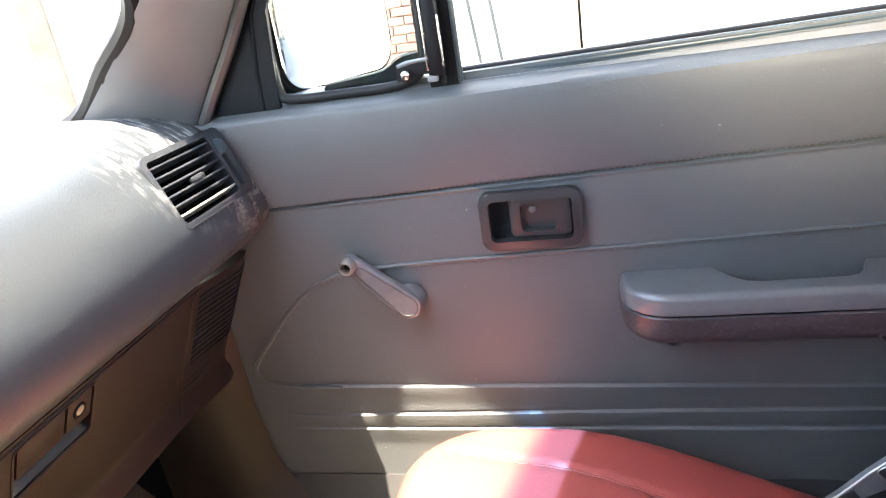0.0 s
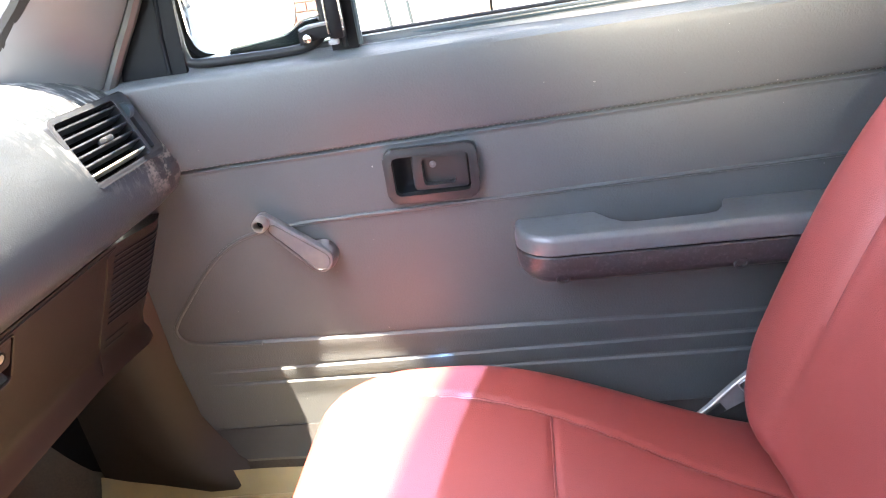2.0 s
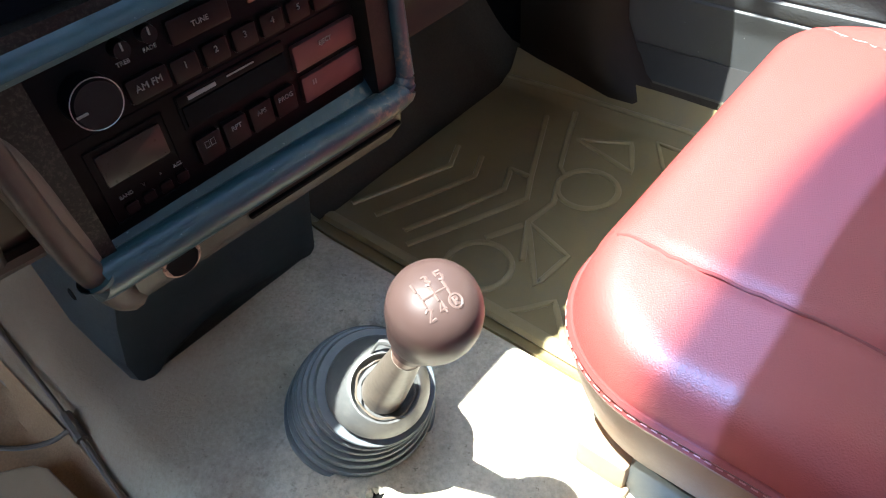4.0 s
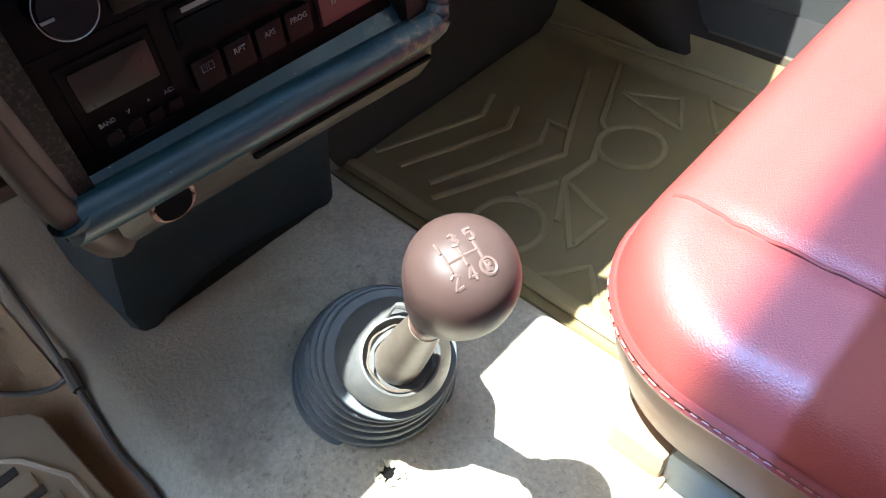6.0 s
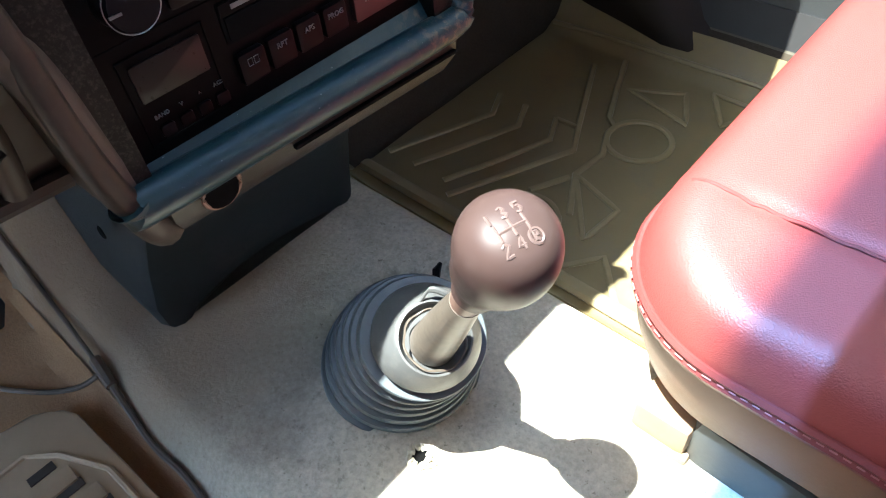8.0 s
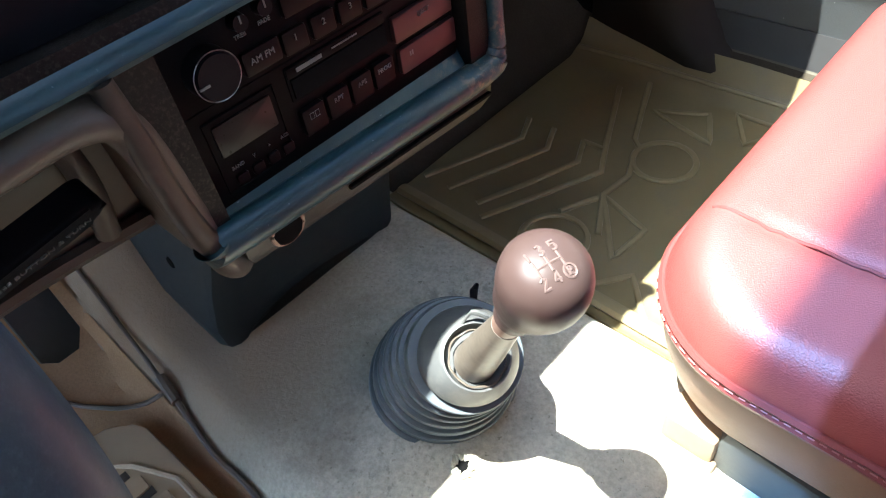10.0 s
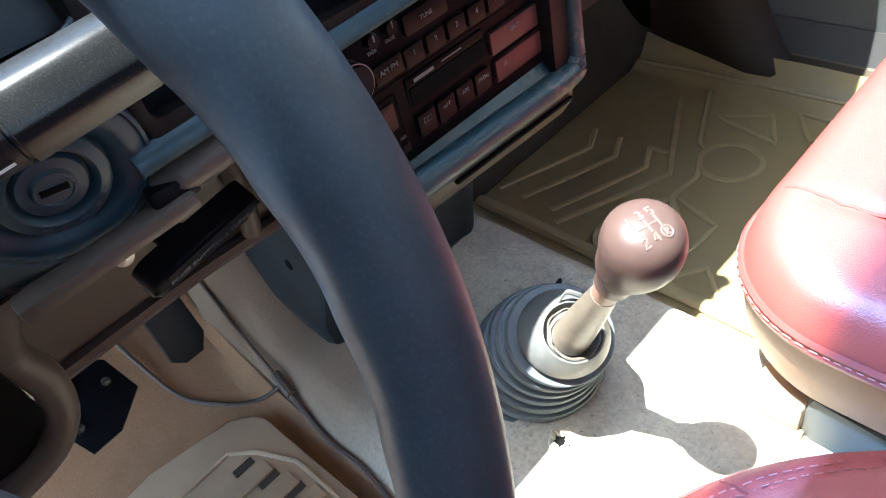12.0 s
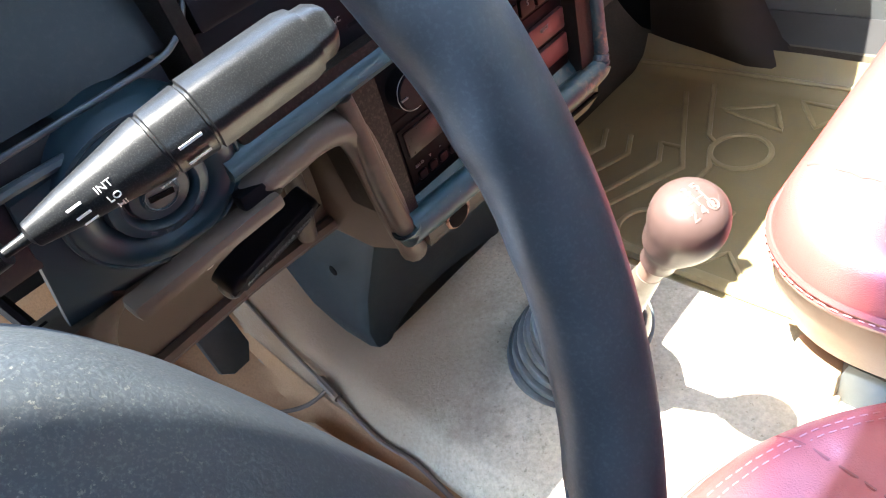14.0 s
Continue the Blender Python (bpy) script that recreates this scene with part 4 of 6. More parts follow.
cut(pad, slab(rounded(-0.062, -0.034, 0.062, 0.034, 0.006), -0.05, 0.04, m=vm))
vent = part("side_vent", slab(rounded(-0.067, -0.039, 0.067, 0.039, 0.008), -0.02, 0.006, 0.002, vm), M_VENT, dash, "grey louvred side vent, one slat broken")
cut(vent, slab(rounded(-0.060, -0.033, 0.040, 0.033, 0.004), -0.03, 0.03, m=vm))
cut(vent, slab(rounded(0.046, -0.030, 0.054, 0.026, 0.003), -0.008, 0.03, m=vm))
part("vent_box", slab(rounded(-0.062, -0.035, 0.042, 0.035, 0.004), -0.06, -0.055, m=vm), M_DARK, vent)
for k in range(6):
    part("slat", box((0, 0, 0), (0.10, 0.0022, 0.016), 0.0006, vm @ Matrix.Translation((-0.010, -0.026 + 0.0102 * k, -0.003)) @ Matrix.Rotation(radians(-12), 4, "X")), M_VENT if k else M_CREAM, vent)
for k in range(7):
    part("upright_vane", box((0, 0, 0), (0.0014, 0.062, 0.014), 0, vm @ Matrix.Translation((-0.052 + 0.0142 * k, 0, -0.018)) @ Matrix.Rotation(radians(20), 4, "Y")), M_DARK, vent)
part("vent_tab", box((0, 0, 0), (0.017, 0.006, 0.010), 0.002, vm @ Matrix.Translation((-0.008, 0.0, 0.005))), M_VENT, vent)
part("vent_wheel", lathe([(0.0, -0.004), (0.009, -0.004), (0.009, 0.004), (0.0, 0.004)], 20, vm @ Matrix.Translation((0.050, 0.018, 0.004)) @ Matrix.Rotation(radians(90), 4, "Y")), M_RIM, vent)

# lower panel with the glove box
def low_x(z):
    return -0.118 - 0.50 * (0.452 - z) + 0.02 * smooth(0.32, 0.285, z)


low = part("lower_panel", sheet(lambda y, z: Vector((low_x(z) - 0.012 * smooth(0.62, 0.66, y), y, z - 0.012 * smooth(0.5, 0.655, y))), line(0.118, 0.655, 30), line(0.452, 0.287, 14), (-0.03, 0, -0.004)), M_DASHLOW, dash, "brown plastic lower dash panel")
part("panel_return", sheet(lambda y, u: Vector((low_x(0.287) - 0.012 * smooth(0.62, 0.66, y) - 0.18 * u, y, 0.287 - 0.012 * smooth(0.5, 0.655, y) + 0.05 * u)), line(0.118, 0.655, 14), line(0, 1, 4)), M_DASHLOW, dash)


def on_low(y, z, off=0.0):
    return Vector((low_x(z) + off, y, z))


lm = axes(on_low(0.326, 0.4215, 0.0), (0, 1, 0), on_low(0, 0.45) - on_low(0, 0.40))
part("glove_outline", tube(spline([on_low(0.136, 0.447, 0.0003), on_low(0.505, 0.4475, 0.0003), on_low(0.520, 0.440, 0.0004), on_low(0.527, 0.40, 0.0004), on_low(0.528, 0.34, 0.0004), on_low(0.520, 0.297, 0.0003)], 6), 0.0013, 6), M_DASHLOW, dash)
cut(low, slab(rounded(-0.0435, -0.0255, 0.0435, 0.0245, 0.005, 4), -0.05, 0.02, m=lm))
glove = part("glove_latch", slab(rounded(-0.046, -0.030, 0.046, 0.027, 0.003), -0.019, -0.014, 0.001, lm), M_DASHLOW, dash, "recessed brown glove box latch")
part("latch_rim", tube([lm @ Vector((x, y, 0.0)) for x, y in rounded(-0.0440, -0.0260, 0.0440, 0.0250, 0.005, 4)], 0.0013, 6, closed=True), M_DASHLOW, glove)
part("latch_pull", slab(rounded(-0.0395, -0.0075, 0.0095, 0.0225, 0.002), -0.012, 0.0, 0.0012, lm), M_DASHLOW, glove)
part("lock_plate", slab(rounded(0.0125, -0.0075, 0.0410, 0.0225, 0.002), -0.012, 0.0, 0.0012, lm), M_DASHLOW, glove)
part("finger_scoop", loft([[lm @ Vector((x, y, d)) for y, d in ((-0.0085, -0.0135), (-0.014, -0.0125), (-0.020, -0.008), (-0.0245, -0.0015), (-0.0265, -0.0145))] for x in (-0.0425, 0.0425)]), M_CLUSTER, glove, "dark blue-grey finger scoop")
part("lock_ring", tube([lm @ Vector((0.0265 + 0.0062 * math.cos(a), 0.0085 + 0.0062 * math.sin(a), 0.0003)) for a in line(0, 2 * math.pi, 20)[:-1]], 0.0011, 6, closed=True), M_BLACK, glove)
part("lock_slot", lathe([(0.0, 0), (0.0048, 0), (0.0044, 0.0012), (0.0, 0.0014)], 16, lm @ Matrix.Translation((0.0265, 0.0085, 0.0))), M_STUB, glove)
grille = thing("speaker_grille", "slotted grille at the end of the brown dash panel", "grille", (-0.13, 0.6, 0.3))
for k in range(13):
    q = k / 12
    ya, yb = 0.537 + 0.004 * q, 0.651 - 0.016 * q
    run = []
    for u in line(0, 1, 12):
        y, zz = ya + (yb - ya) * u, 0.438 - 0.083 * q
        run.append((low_x(zz) - 0.012 * smooth(0.62, 0.66, y) + 0.0006, y, zz - 0.012 * smooth(0.5, 0.655, y)))
    part("slot", tube(run, 0.0015, 6), M_CLUSTER, grille)
for q in (0.55, 0.8):
    part("slot", tube([(low_x(0.355 - 0.04 * q) + 0.0005, y, 0.355 - 0.04 * q - 0.012 * smooth(0.5, 0.655, y)) for y in line(0.540, 0.600 - 0.02 * q, 8)], 0.0009, 6), M_CLUSTER, grille)

# ---- centre console ----
CX = -0.095


def face(y, z, off=0.0):
    """A pose on the console's face: x along the car's width, y up, z towards the cabin."""
    return axes((CX + off, y, z), (0, 1, 0), (0, 0, 1))


console = thing("centre_console", "dark brown console surround with worn rim", "console", (-0.1, 0.0, 0.28))
outline = [(-0.133, 0.44), (-0.131, 0.40), (-0.125, 0.334), (-0.118, 0.320), (-0.106, 0.313), (0.105, 0.302), (0.122, 0.305), (0.130, 0.318), (0.131, 0.34), (0.127, 0.46), (0.122, 0.56), (0.112, 0.602), (0.09, 0.625), (-0.195, 0.63), (-0.205, 0.60), (-0.203, 0.46), (-0.197, 0.437)]
bezel = part("bezel", slab(outline, -0.05, 0.0, 0.003, face(0, 0)), M_BEZEL, console)
cut(bezel, slab([(-0.106, 0.3265), (0.102, 0.3165), (0.102, 0.442), (-0.106, 0.442)], -0.06, 0.02, 0.003, m=face(0, 0)))
cut(bezel, slab(rounded(-0.196, 0.456, 0.103, 0.536, 0.006), -0.06, 0.02, m=face(0, 0)))
cut(bezel, slab(rounded(-0.045, 0.546, 0.072, 0.612, 0.006), -0.04, 0.02, m=face(0, 0)))
cut(bezel, slab(rounded(-0.175, 0.546, -0.058, 0.612, 0.006), -0.04, 0.02, m=face(0, 0)))
rim_pts = [(CX + 0.001, y, z) for y, z in ((0.108, 0.61), (0.120, 0.565), (0.1255, 0.46), (0.1285, 0.345), (0.126, 0.320), (0.112, 0.3115), (0.0, 0.3160), (-0.109, 0.3210), (-0.1225, 0.3265), (-0.1285, 0.36), (-0.1310, 0.41), (-0.1330, 0.437))]
rim_line = spline(rim_pts, 6)
part("rim", tube(rim_line[:49], [0.0062 + 0.0052 * smooth(14, 34, k) for k in range(49)], 16), M_TEAL, console, "scuffed rim with rubbed edges, tinted blue for the sky's reflection")
part("side_rim", tube(rim_line[48:], [0.008 - 0.00012 * k for k in range(len(rim_line) - 48)], 12), M_LIP, console, "dusty brown rim beside the steering column")
part("rim_seam", box((CX + 0.006, 0.126, 0.452), (0.010, 0.017, 0.0014)), M_DARK, console)
LEDGE = [(-0.022, 0.0120), (-0.012, 0.0095), (-0.004, 0.0068), (0.002, 0.0035), (0.0052, -0.0005), (0.0055, -0.0040), (0.0030, -0.0075), (-0.004, -0.0085), (-0.022, -0.0085)]
part("ledge", loft([[(CX + dx - (0.004 if y > 0.105 else 0.0), y, z + dz) for dx, dz in LEDGE] for y, z in ((-0.215, 0.4430), (-0.10, 0.4450), (0.0, 0.4470), (0.09, 0.4485), (0.1215, 0.4500))]), M_TEAL, console, "worn ledge, tinted blue for the sky's reflection")
part("lower_rail", sheet(lambda y, u: Vector((CX - 0.015 + 0.013 * u, y, 0.3330 * (1 - u) + (0.3225 - 0.044 * (y + 0.106)) * u)), line(-0.107, 0.103, 12), line(0, 1, 6), (-0.004, 0, -0.006)), M_TEAL, console, "scratched shelf below the radio, tinted blue for the sky's reflection")
part("underside", loft([[(CX + 0.004 - dx, -0.108 + i, z0 + 0.0), (CX + 0.004 - dx, 0.118 - i, z0 - 0.012), (CX - 0.10, 0.118 - i, z0 - 0.012), (CX - 0.10, -0.108 + i, z0)] for dx, i, z0 in ((0.0, 0.0, 0.318), (0.002, 0.001, 0.30), (0.010, 0.006, 0.287), (0.03, 0.012, 0.280))]), M_LIP, console, "brown underside with a tray slot")
part("tray_slot", box((CX + 0.0035, 0.044, 0.2962), (0.004, 0.142, 0.003), 0.001, Matrix.Rotation(radians(-3), 4, "X")), M_DARK, console)
ring_c = Vector((-0.0885, -0.0785, 0.3065))
part("finger_ring", tube([ring_c + Vector((0.002 * math.sin(a), 0.0118 * math.cos(a), 0.0118 * math.sin(a))) for a in line(0, 2 * math.pi, 24)[:-1]], 0.0014, 8, closed=True), M_SEATSIDE, console)
# flat disc whose black stands in for the shade inside the hole
part("finger_hole", lathe([(0.0, 0), (0.0115, 0), (0.0115, 0.001), (0, 0.001)], 24, axes(ring_c + Vector((-0.001, 0, 0)), (0, 1, 0), (0, 0, 1))), M_DARK, console)
part("vent_back", box((CX - 0.045, -0.05, 0.58), (0.004, 0.26, 0.08)), M_DARK, console)
for y0 in (-0.045, -0.175):
    vent_c = part("centre_vent", tube([(CX - 0.004, y, z) for y, z in ((y0 + 0.002, 0.548), (y0 + 0.115, 0.548), (y0 + 0.115, 0.610), (y0 + 0.002, 0.610))], 0.003, 8, closed=True), M_RIM, console, "black louvred centre vent")
    for k in range(5):
        part("slat", box((CX - 0.012, y0 + 0.0585, 0.556 + 0.0115 * k), (0.016, 0.112, 0.002), 0.0005, Matrix.Rotation(radians(15), 4, "Y")), M_BLACK, vent_c)
    for k in range(8):
        part("upright_vane", box((CX - 0.026, y0 + 0.008 + 0.0145 * k, 0.579), (0.014, 0.0015, 0.06)), M_BLACK, vent_c)
    part("vent_tab", box((CX - 0.001, y0 + 0.05, 0.577), (0.010, 0.018, 0.006), 0.002), M_BLACKBOX, vent_c)
part("box_lid", box((CX - 0.010, -0.115, 0.5205), (0.02, 0.155, 0.026), 0.003), M_BLACK, console)
part("box_lid", box((CX - 0.010, 0.033, 0.5215), (0.02, 0.135, 0.026), 0.003), M_BLACK, console)

# heater controls
heater = thing("heater_panel", "black heater control panel with cream sliders", "control panel", (-0.11, -0.04, 0.456))
part("panel", box((CX - 0.014, -0.046, 0.4815), (0.008, 0.297, 0.05), 0.001), M_BLACK, heater)
HM = face(0, 0, -0.0096)
red = part("warm_stripe", slab([(0.012, 0.4775), (0.060, 0.4790), (0.060, 0.4850), (0.012, 0.4790)], 0, 0.0005, 0, HM), M_RED_PRINT, heater)
part("cold_stripe", slab([(-0.030, 0.4770), (0.024, 0.4782), (0.010, 0.4806), (-0.030, 0.4790)], 0, 0.0004, 0, HM), M_BLUE_PRINT, heater)
for y, z in ((-0.021, 0.466), (-0.064, 0.465)):
    knob_s = part("slider_knob", box((CX - 0.003, y, z), (0.013, 0.0052, 0.0105), 0.0012), M_BLACK, heater)
    part("slider_mark", box((CX + 0.0036, y, z), (0.0012, 0.0042, 0.0092), 0.0006), M_CREAM, knob_s, "cream slider mark")
for y, z in ((-0.026, 0.494), (-0.104, 0.493)):
    part("lever_knob", box((CX - 0.002, y, z), (0.012, 0.007, 0.014), 0.002), M_BLACK, heater)
    part("lever_mark", box((CX + 0.0043, y, z), (0.0012, 0.0022, 0.012), 0.0004), M_GOLD, heater)
    part("lever_mark", box((CX + 0.0043, y - 0.0028, z - 0.001), (0.0012, 0.0012, 0.009), 0.0004), M_GOLD, heater)
for y0, y1, z in ((-0.024, 0.068, 0.4935), (-0.094, -0.040, 0.497), (-0.060, -0.018, 0.4668), (-0.105, -0.062, 0.4665)):
    part("slide_slot", box((CX - 0.0098, (y0 + y1) / 2, z), (0.0006, y1 - y0, 0.002)), M_DARK, heater)
text_part("lettering", "A/C", 0.0044, face(-0.112, 0.4735, -0.0092), M_PRINT, heater)
text_part("lettering", "OFF LO", 0.0036, face(-0.076, 0.4810, -0.0092), M_PRINT, heater)
text_part("lettering", "HI", 0.0036, face(-0.048, 0.4845, -0.0092), M_PRINT, heater)
for k, (y, z) in enumerate(((-0.012, 0.4935), (0.011, 0.4955), (0.034, 0.4975), (0.056, 0.4995))):
    part("pictogram", merge(box((CX - 0.0092, y - 0.002, z + 0.001), (0.0004, 0.003, 0.006), 0, Matrix.Rotation(0.5, 4, "X")), box((CX - 0.0092, y + 0.0018, z - 0.001), (0.0004, 0.006, 0.0022)), box((CX - 0.0092, y + 0.002, z + 0.003), (0.0004, 0.0022, 0.0042), 0, Matrix.Rotation(-0.4, 4, "X"))), M_PRINT, heater)
part("pictogram", merge(box((CX - 0.0092, -0.080, 0.490), (0.0004, 0.006, 0.006)), box((CX - 0.0092, -0.080, 0.4965), (0.0004, 0.002, 0.002))), M_PRINT, heater)
part("pictogram", tube([(CX - 0.0092, -0.058 + 0.008 * math.cos(a), 0.4955 + 0.003 * math.sin(a)) for a in line(0, 2 * math.pi, 14)[:-1]], 0.0006, 4, closed=True), M_PRINT, heater)

# car radio
radio = thing("car_radio", "black double-height car radio cassette, two buttons tinted with reflected red", "car radio", (-0.12, 0, 0.345))
RX = -0.012
part("body", box((CX + RX - 0.06, -0.002, 0.3845), (0.12, 0.206, 0.112), 0.002), M_RADIO, radio)


def radio_m(y, z, off=0.0):
    return face(y, z, RX + off)


def button(y0, z0, y1, z1, mat=None, h=0.003, label=""):
    return part("button", slab(rounded(y0, z0, y1, z1, 0.0016, 3), 0, h, 0.0009, radio_m(0, 0)), mat or M_BUTTON, radio, label)


part("volume_knob", lathe([(0.0, 0), (0.0138, 0), (0.0134, 0.010), (0.012, 0.0125), (0.0, 0.0125)], 32, radio_m(-0.080, 0.4105)), M_BLACK, radio, "black volume knob with bright edge")
part("knob_edge", tube([radio_m(-0.080, 0.4105) @ Vector((0.0133 * math.cos(a), 0.0133 * math.sin(a), 0.0108)) for a in line(0, 2 * math.pi, 36)[:-1]], 0.0003, 5, closed=True), M_STUB, radio)
part("knob_mark", box((CX + RX + 0.0127, -0.0895, 0.4095), (0.001, 0.006, 0.0012)), M_PRINT, radio)
for y, z in ((-0.056, 0.4265), (-0.040, 0.4280)):
    part("tone_knob", lathe([(0.0, 0), (0.0052, 0), (0.0046, 0.006), (0.0, 0.006)], 18, radio_m(y, z)), M_BLACK, radio)
    part("knob_mark", box((CX + RX + 0.0062, y, z + 0.002), (0.0006, 0.0009, 0.0042)), M_PRINT, radio)
part("display", slab(rounded(-0.091, 0.3605, -0.052, 0.3800, 0.001), 0, 0.0012, 0.0003, radio_m(0, 0)), M_LCD, radio, "amber unlit display")
part("display", slab(rounded(0.0235, 0.4175, 0.0695, 0.4310, 0.001), 0, 0.0012, 0.0003, radio_m(0, 0)), M_LCD2, radio, "orange unlit display")
part("display_frame", tube([radio_m(0, 0) @ Vector((y, z, 0.0006)) for y, z in ((-0.0955, 0.3845), (-0.0485, 0.3845), (-0.0485, 0.3375), (-0.0955, 0.3375))], 0.0006, 4, closed=True), M_DARK, radio)
button(-0.029, 0.4150, 0.010, 0.4290)
button(-0.061, 0.3960, -0.0365, 0.4095, label="dark band button")
for k in range(6):
    button(-0.0345 + 0.0204 * k, 0.3950, -0.0175 + 0.0204 * k, 0.4085)
    text_part("lettering", str(k + 1), 0.0054, radio_m(-0.0260 + 0.0204 * k, 0.4035, 0.0032), M_PRINT, radio)
text_part("lettering", "AM FM", 0.0054, radio_m(-0.0488, 0.4035, 0.0032), M_PRINT, radio)
text_part("lettering", "BASS", 0.0034, radio_m(-0.0575, 0.4345, 0.0002), M_PRINT, radio)
text_part("lettering", "BAL", 0.0034, radio_m(-0.0400, 0.4355, 0.0002), M_PRINT, radio)
text_part("lettering", "TREB", 0.0034, radio_m(-0.0560, 0.4180, 0.0002), M_PRINT, radio)
text_part("lettering", "FADE", 0.0034, radio_m(-0.0400, 0.4190, 0.0002), M_PRINT, radio)
text_part("lettering", "TUNE", 0.0042, radio_m(-0.0095, 0.4220, 0.0032), M_PRINT, radio)
part("cassette_slot", slab(rounded(-0.0385, 0.3665, 0.0395, 0.3885, 0.001), 0, 0.0008, 0.0002, radio_m(0, 0)), M_DARK, radio)
part("cassette_flap", box((CX + RX + 0.001, 0.0005, 0.3745), (0.002, 0.074, 0.0125), 0.0008), M_DARK, radio)
part("slot_bar", box((CX + RX + 0.0008, 0.0005, 0.3848), (0.0016, 0.077, 0.0066), 0.0006), M_RADIO, radio)
part("maker_mark", merge(box((CX + RX + 0.0018, -0.0215, 0.3848), (0.0004, 0.0190, 0.0024)), box((CX + RX + 0.0018, 0.006, 0.3852), (0.0004, 0.020, 0.0009))), M_PRINT, radio, "pale maker's mark")
for k, words in enumerate(("", "RPT", "APS", "PROG")):
    button(-0.0375 + 0.0196 * k, 0.3425, -0.0205 + 0.0196 * k, 0.3600, h=0.004)
    if words:
        text_part("lettering", words, 0.0044, radio_m(-0.029 + 0.0196 * k, 0.3545, 0.0042), M_PRINT, radio)
part("lettering", merge(*[tube([radio_m(-0.029 + o, 0.3545, 0.0042) @ Vector((a, b, 0)) for a, b in ((-0.0014, -0.002), (0.0014, -0.002), (0.0014, 0.002), (-0.0014, 0.002))], 0.0003, 4, closed=True) for o in (-0.0020, 0.0020)]), M_PRINT, radio)
button(0.0435, 0.3640, 0.0970, 0.3815, M_BTN_REFLECT, 0.0035, "eject button tinted with the red seat's reflection")
text_part("lettering", "EJECT", 0.0042, radio_m(0.070, 0.3755, 0.0037), M_PRINT, radio)
button(0.0450, 0.3410, 0.0980, 0.3590, M_BTN_REFLECT, 0.0035, "wide button tinted with the red seat's reflection")
part("lettering", merge(box((CX + RX + 0.0037, 0.0540, 0.3530), (0.0003, 0.0011, 0.0034)), box((CX + RX + 0.0037, 0.0560, 0.3530), (0.0003, 0.0011, 0.0034))), M_PRINT, radio)
part("tape_unit_seam", box((CX + RX + 0.0002, -0.003, 0.3915), (0.0004, 0.2, 0.0008)), M_DARK, radio)
for k, words in enumerate(("BAND", "V", "^", "ACS")):
    button(-0.0885 + 0.0112 * k, 0.3390, -0.0805 + 0.0112 * k, 0.3460, h=0.002)
    text_part("lettering", words, 0.0031, radio_m(-0.0845 + 0.0112 * k, 0.3510, 0.0004), M_PRINT, radio)

# black box between console and tunnel
under = thing("console_foot", "black plastic box below the console, on the carpet", "console", (-0.27, 0.0, 0.06))
rings = []
for z, x0, ya, yb in ((0.30, -0.150, -0.085, 0.105), (0.24, -0.195, -0.095, 0.115), (0.15, -0.235, -0.106, 0.120), (0.095, -0.250, -0.113, 0.123), (0.066, -0.254, -0.110, 0.122), (0.055, -0.256, -0.104, 0.120)):
    r = 0.012
    arch = [(ya + (yb - ya) * q, z + (0.024 * math.sin(math.pi * q ** 0.8) if z < 0.07 else 0.0)) for q in (0.12, 0.22, 0.35, 0.5, 0.65, 0.8, 0.9)]
    rings.append([(x0 - 0.16, ya, z), (x0 - r, ya, z), (x0 - 0.3 * r, ya + 0.3 * r, z), (x0, ya + r, z)] + [(x0, y, za) for y, za in arch] + [(x0, yb - r, z), (x0 - 0.3 * r, yb - 0.3 * r, z), (x0 - r, yb, z), (x0 - 0.16, yb, z)])
part("shell", loft(rings), M_BLACKBOX, under)
part("screw_hole", lathe([(0, 0), (0.006, 0), (0.005, 0.001), (0, 0.001)], 14, axes((-0.262, -0.1115, 0.19), (1, 0, 0), (0, 0.1, 1))), M_DARK, under)

# ---- gear lever ----
gear = thing("gear_lever", "brown gear knob on a worn lever with a ribbed rubber boot", "gear lever", (-0.065, 0.0, 0.06))
base_c, lip_c = Vector((-0.072, 0.000, 0.058)), Vector((0.005, -0.023, 0.190))
lean = Vector((0.50, -0.20, 1.0)).normalized()
KNOB = Vector((0.067, -0.030, 0.321))
boot_prof = [(0.058, 0.0)]
rib_r = line(0.0665, 0.0405, 7)
for k in range(7):
    r0, r1, h0 = rib_r[k], rib_r[k + 1], 0.002 + 0.0163 * k
    boot_prof += [(r0 - 0.0090, h0 - 0.0016 if k else h0), (r0 - 0.0010, h0 - 0.0002), (r0 + 0.0004, h0 + 0.0008), (r0 + 0.0004, h0 + 0.0022), (r1 + 0.0036, h0 + 0.0104), (r1 + 0.0028, h0 + 0.0112), (r1 - 0.0080, h0 + 0.0112)]
boot_prof += [(0.028, 0.115), (0.0, 0.116)]
collar_prof = [(0.0250, 0.1140), (0.0340, 0.1145), (0.0372, 0.1155), (0.0378, 0.1175), (0.0362, 0.1215), (0.0318, 0.1285), (0.0272, 0.1345), (0.0250, 0.1368), (0.0236, 0.1370), (0.0228, 0.1356), (0.0222, 0.1320), (0.0200, 0.1300), (0.0, 0.1290)]


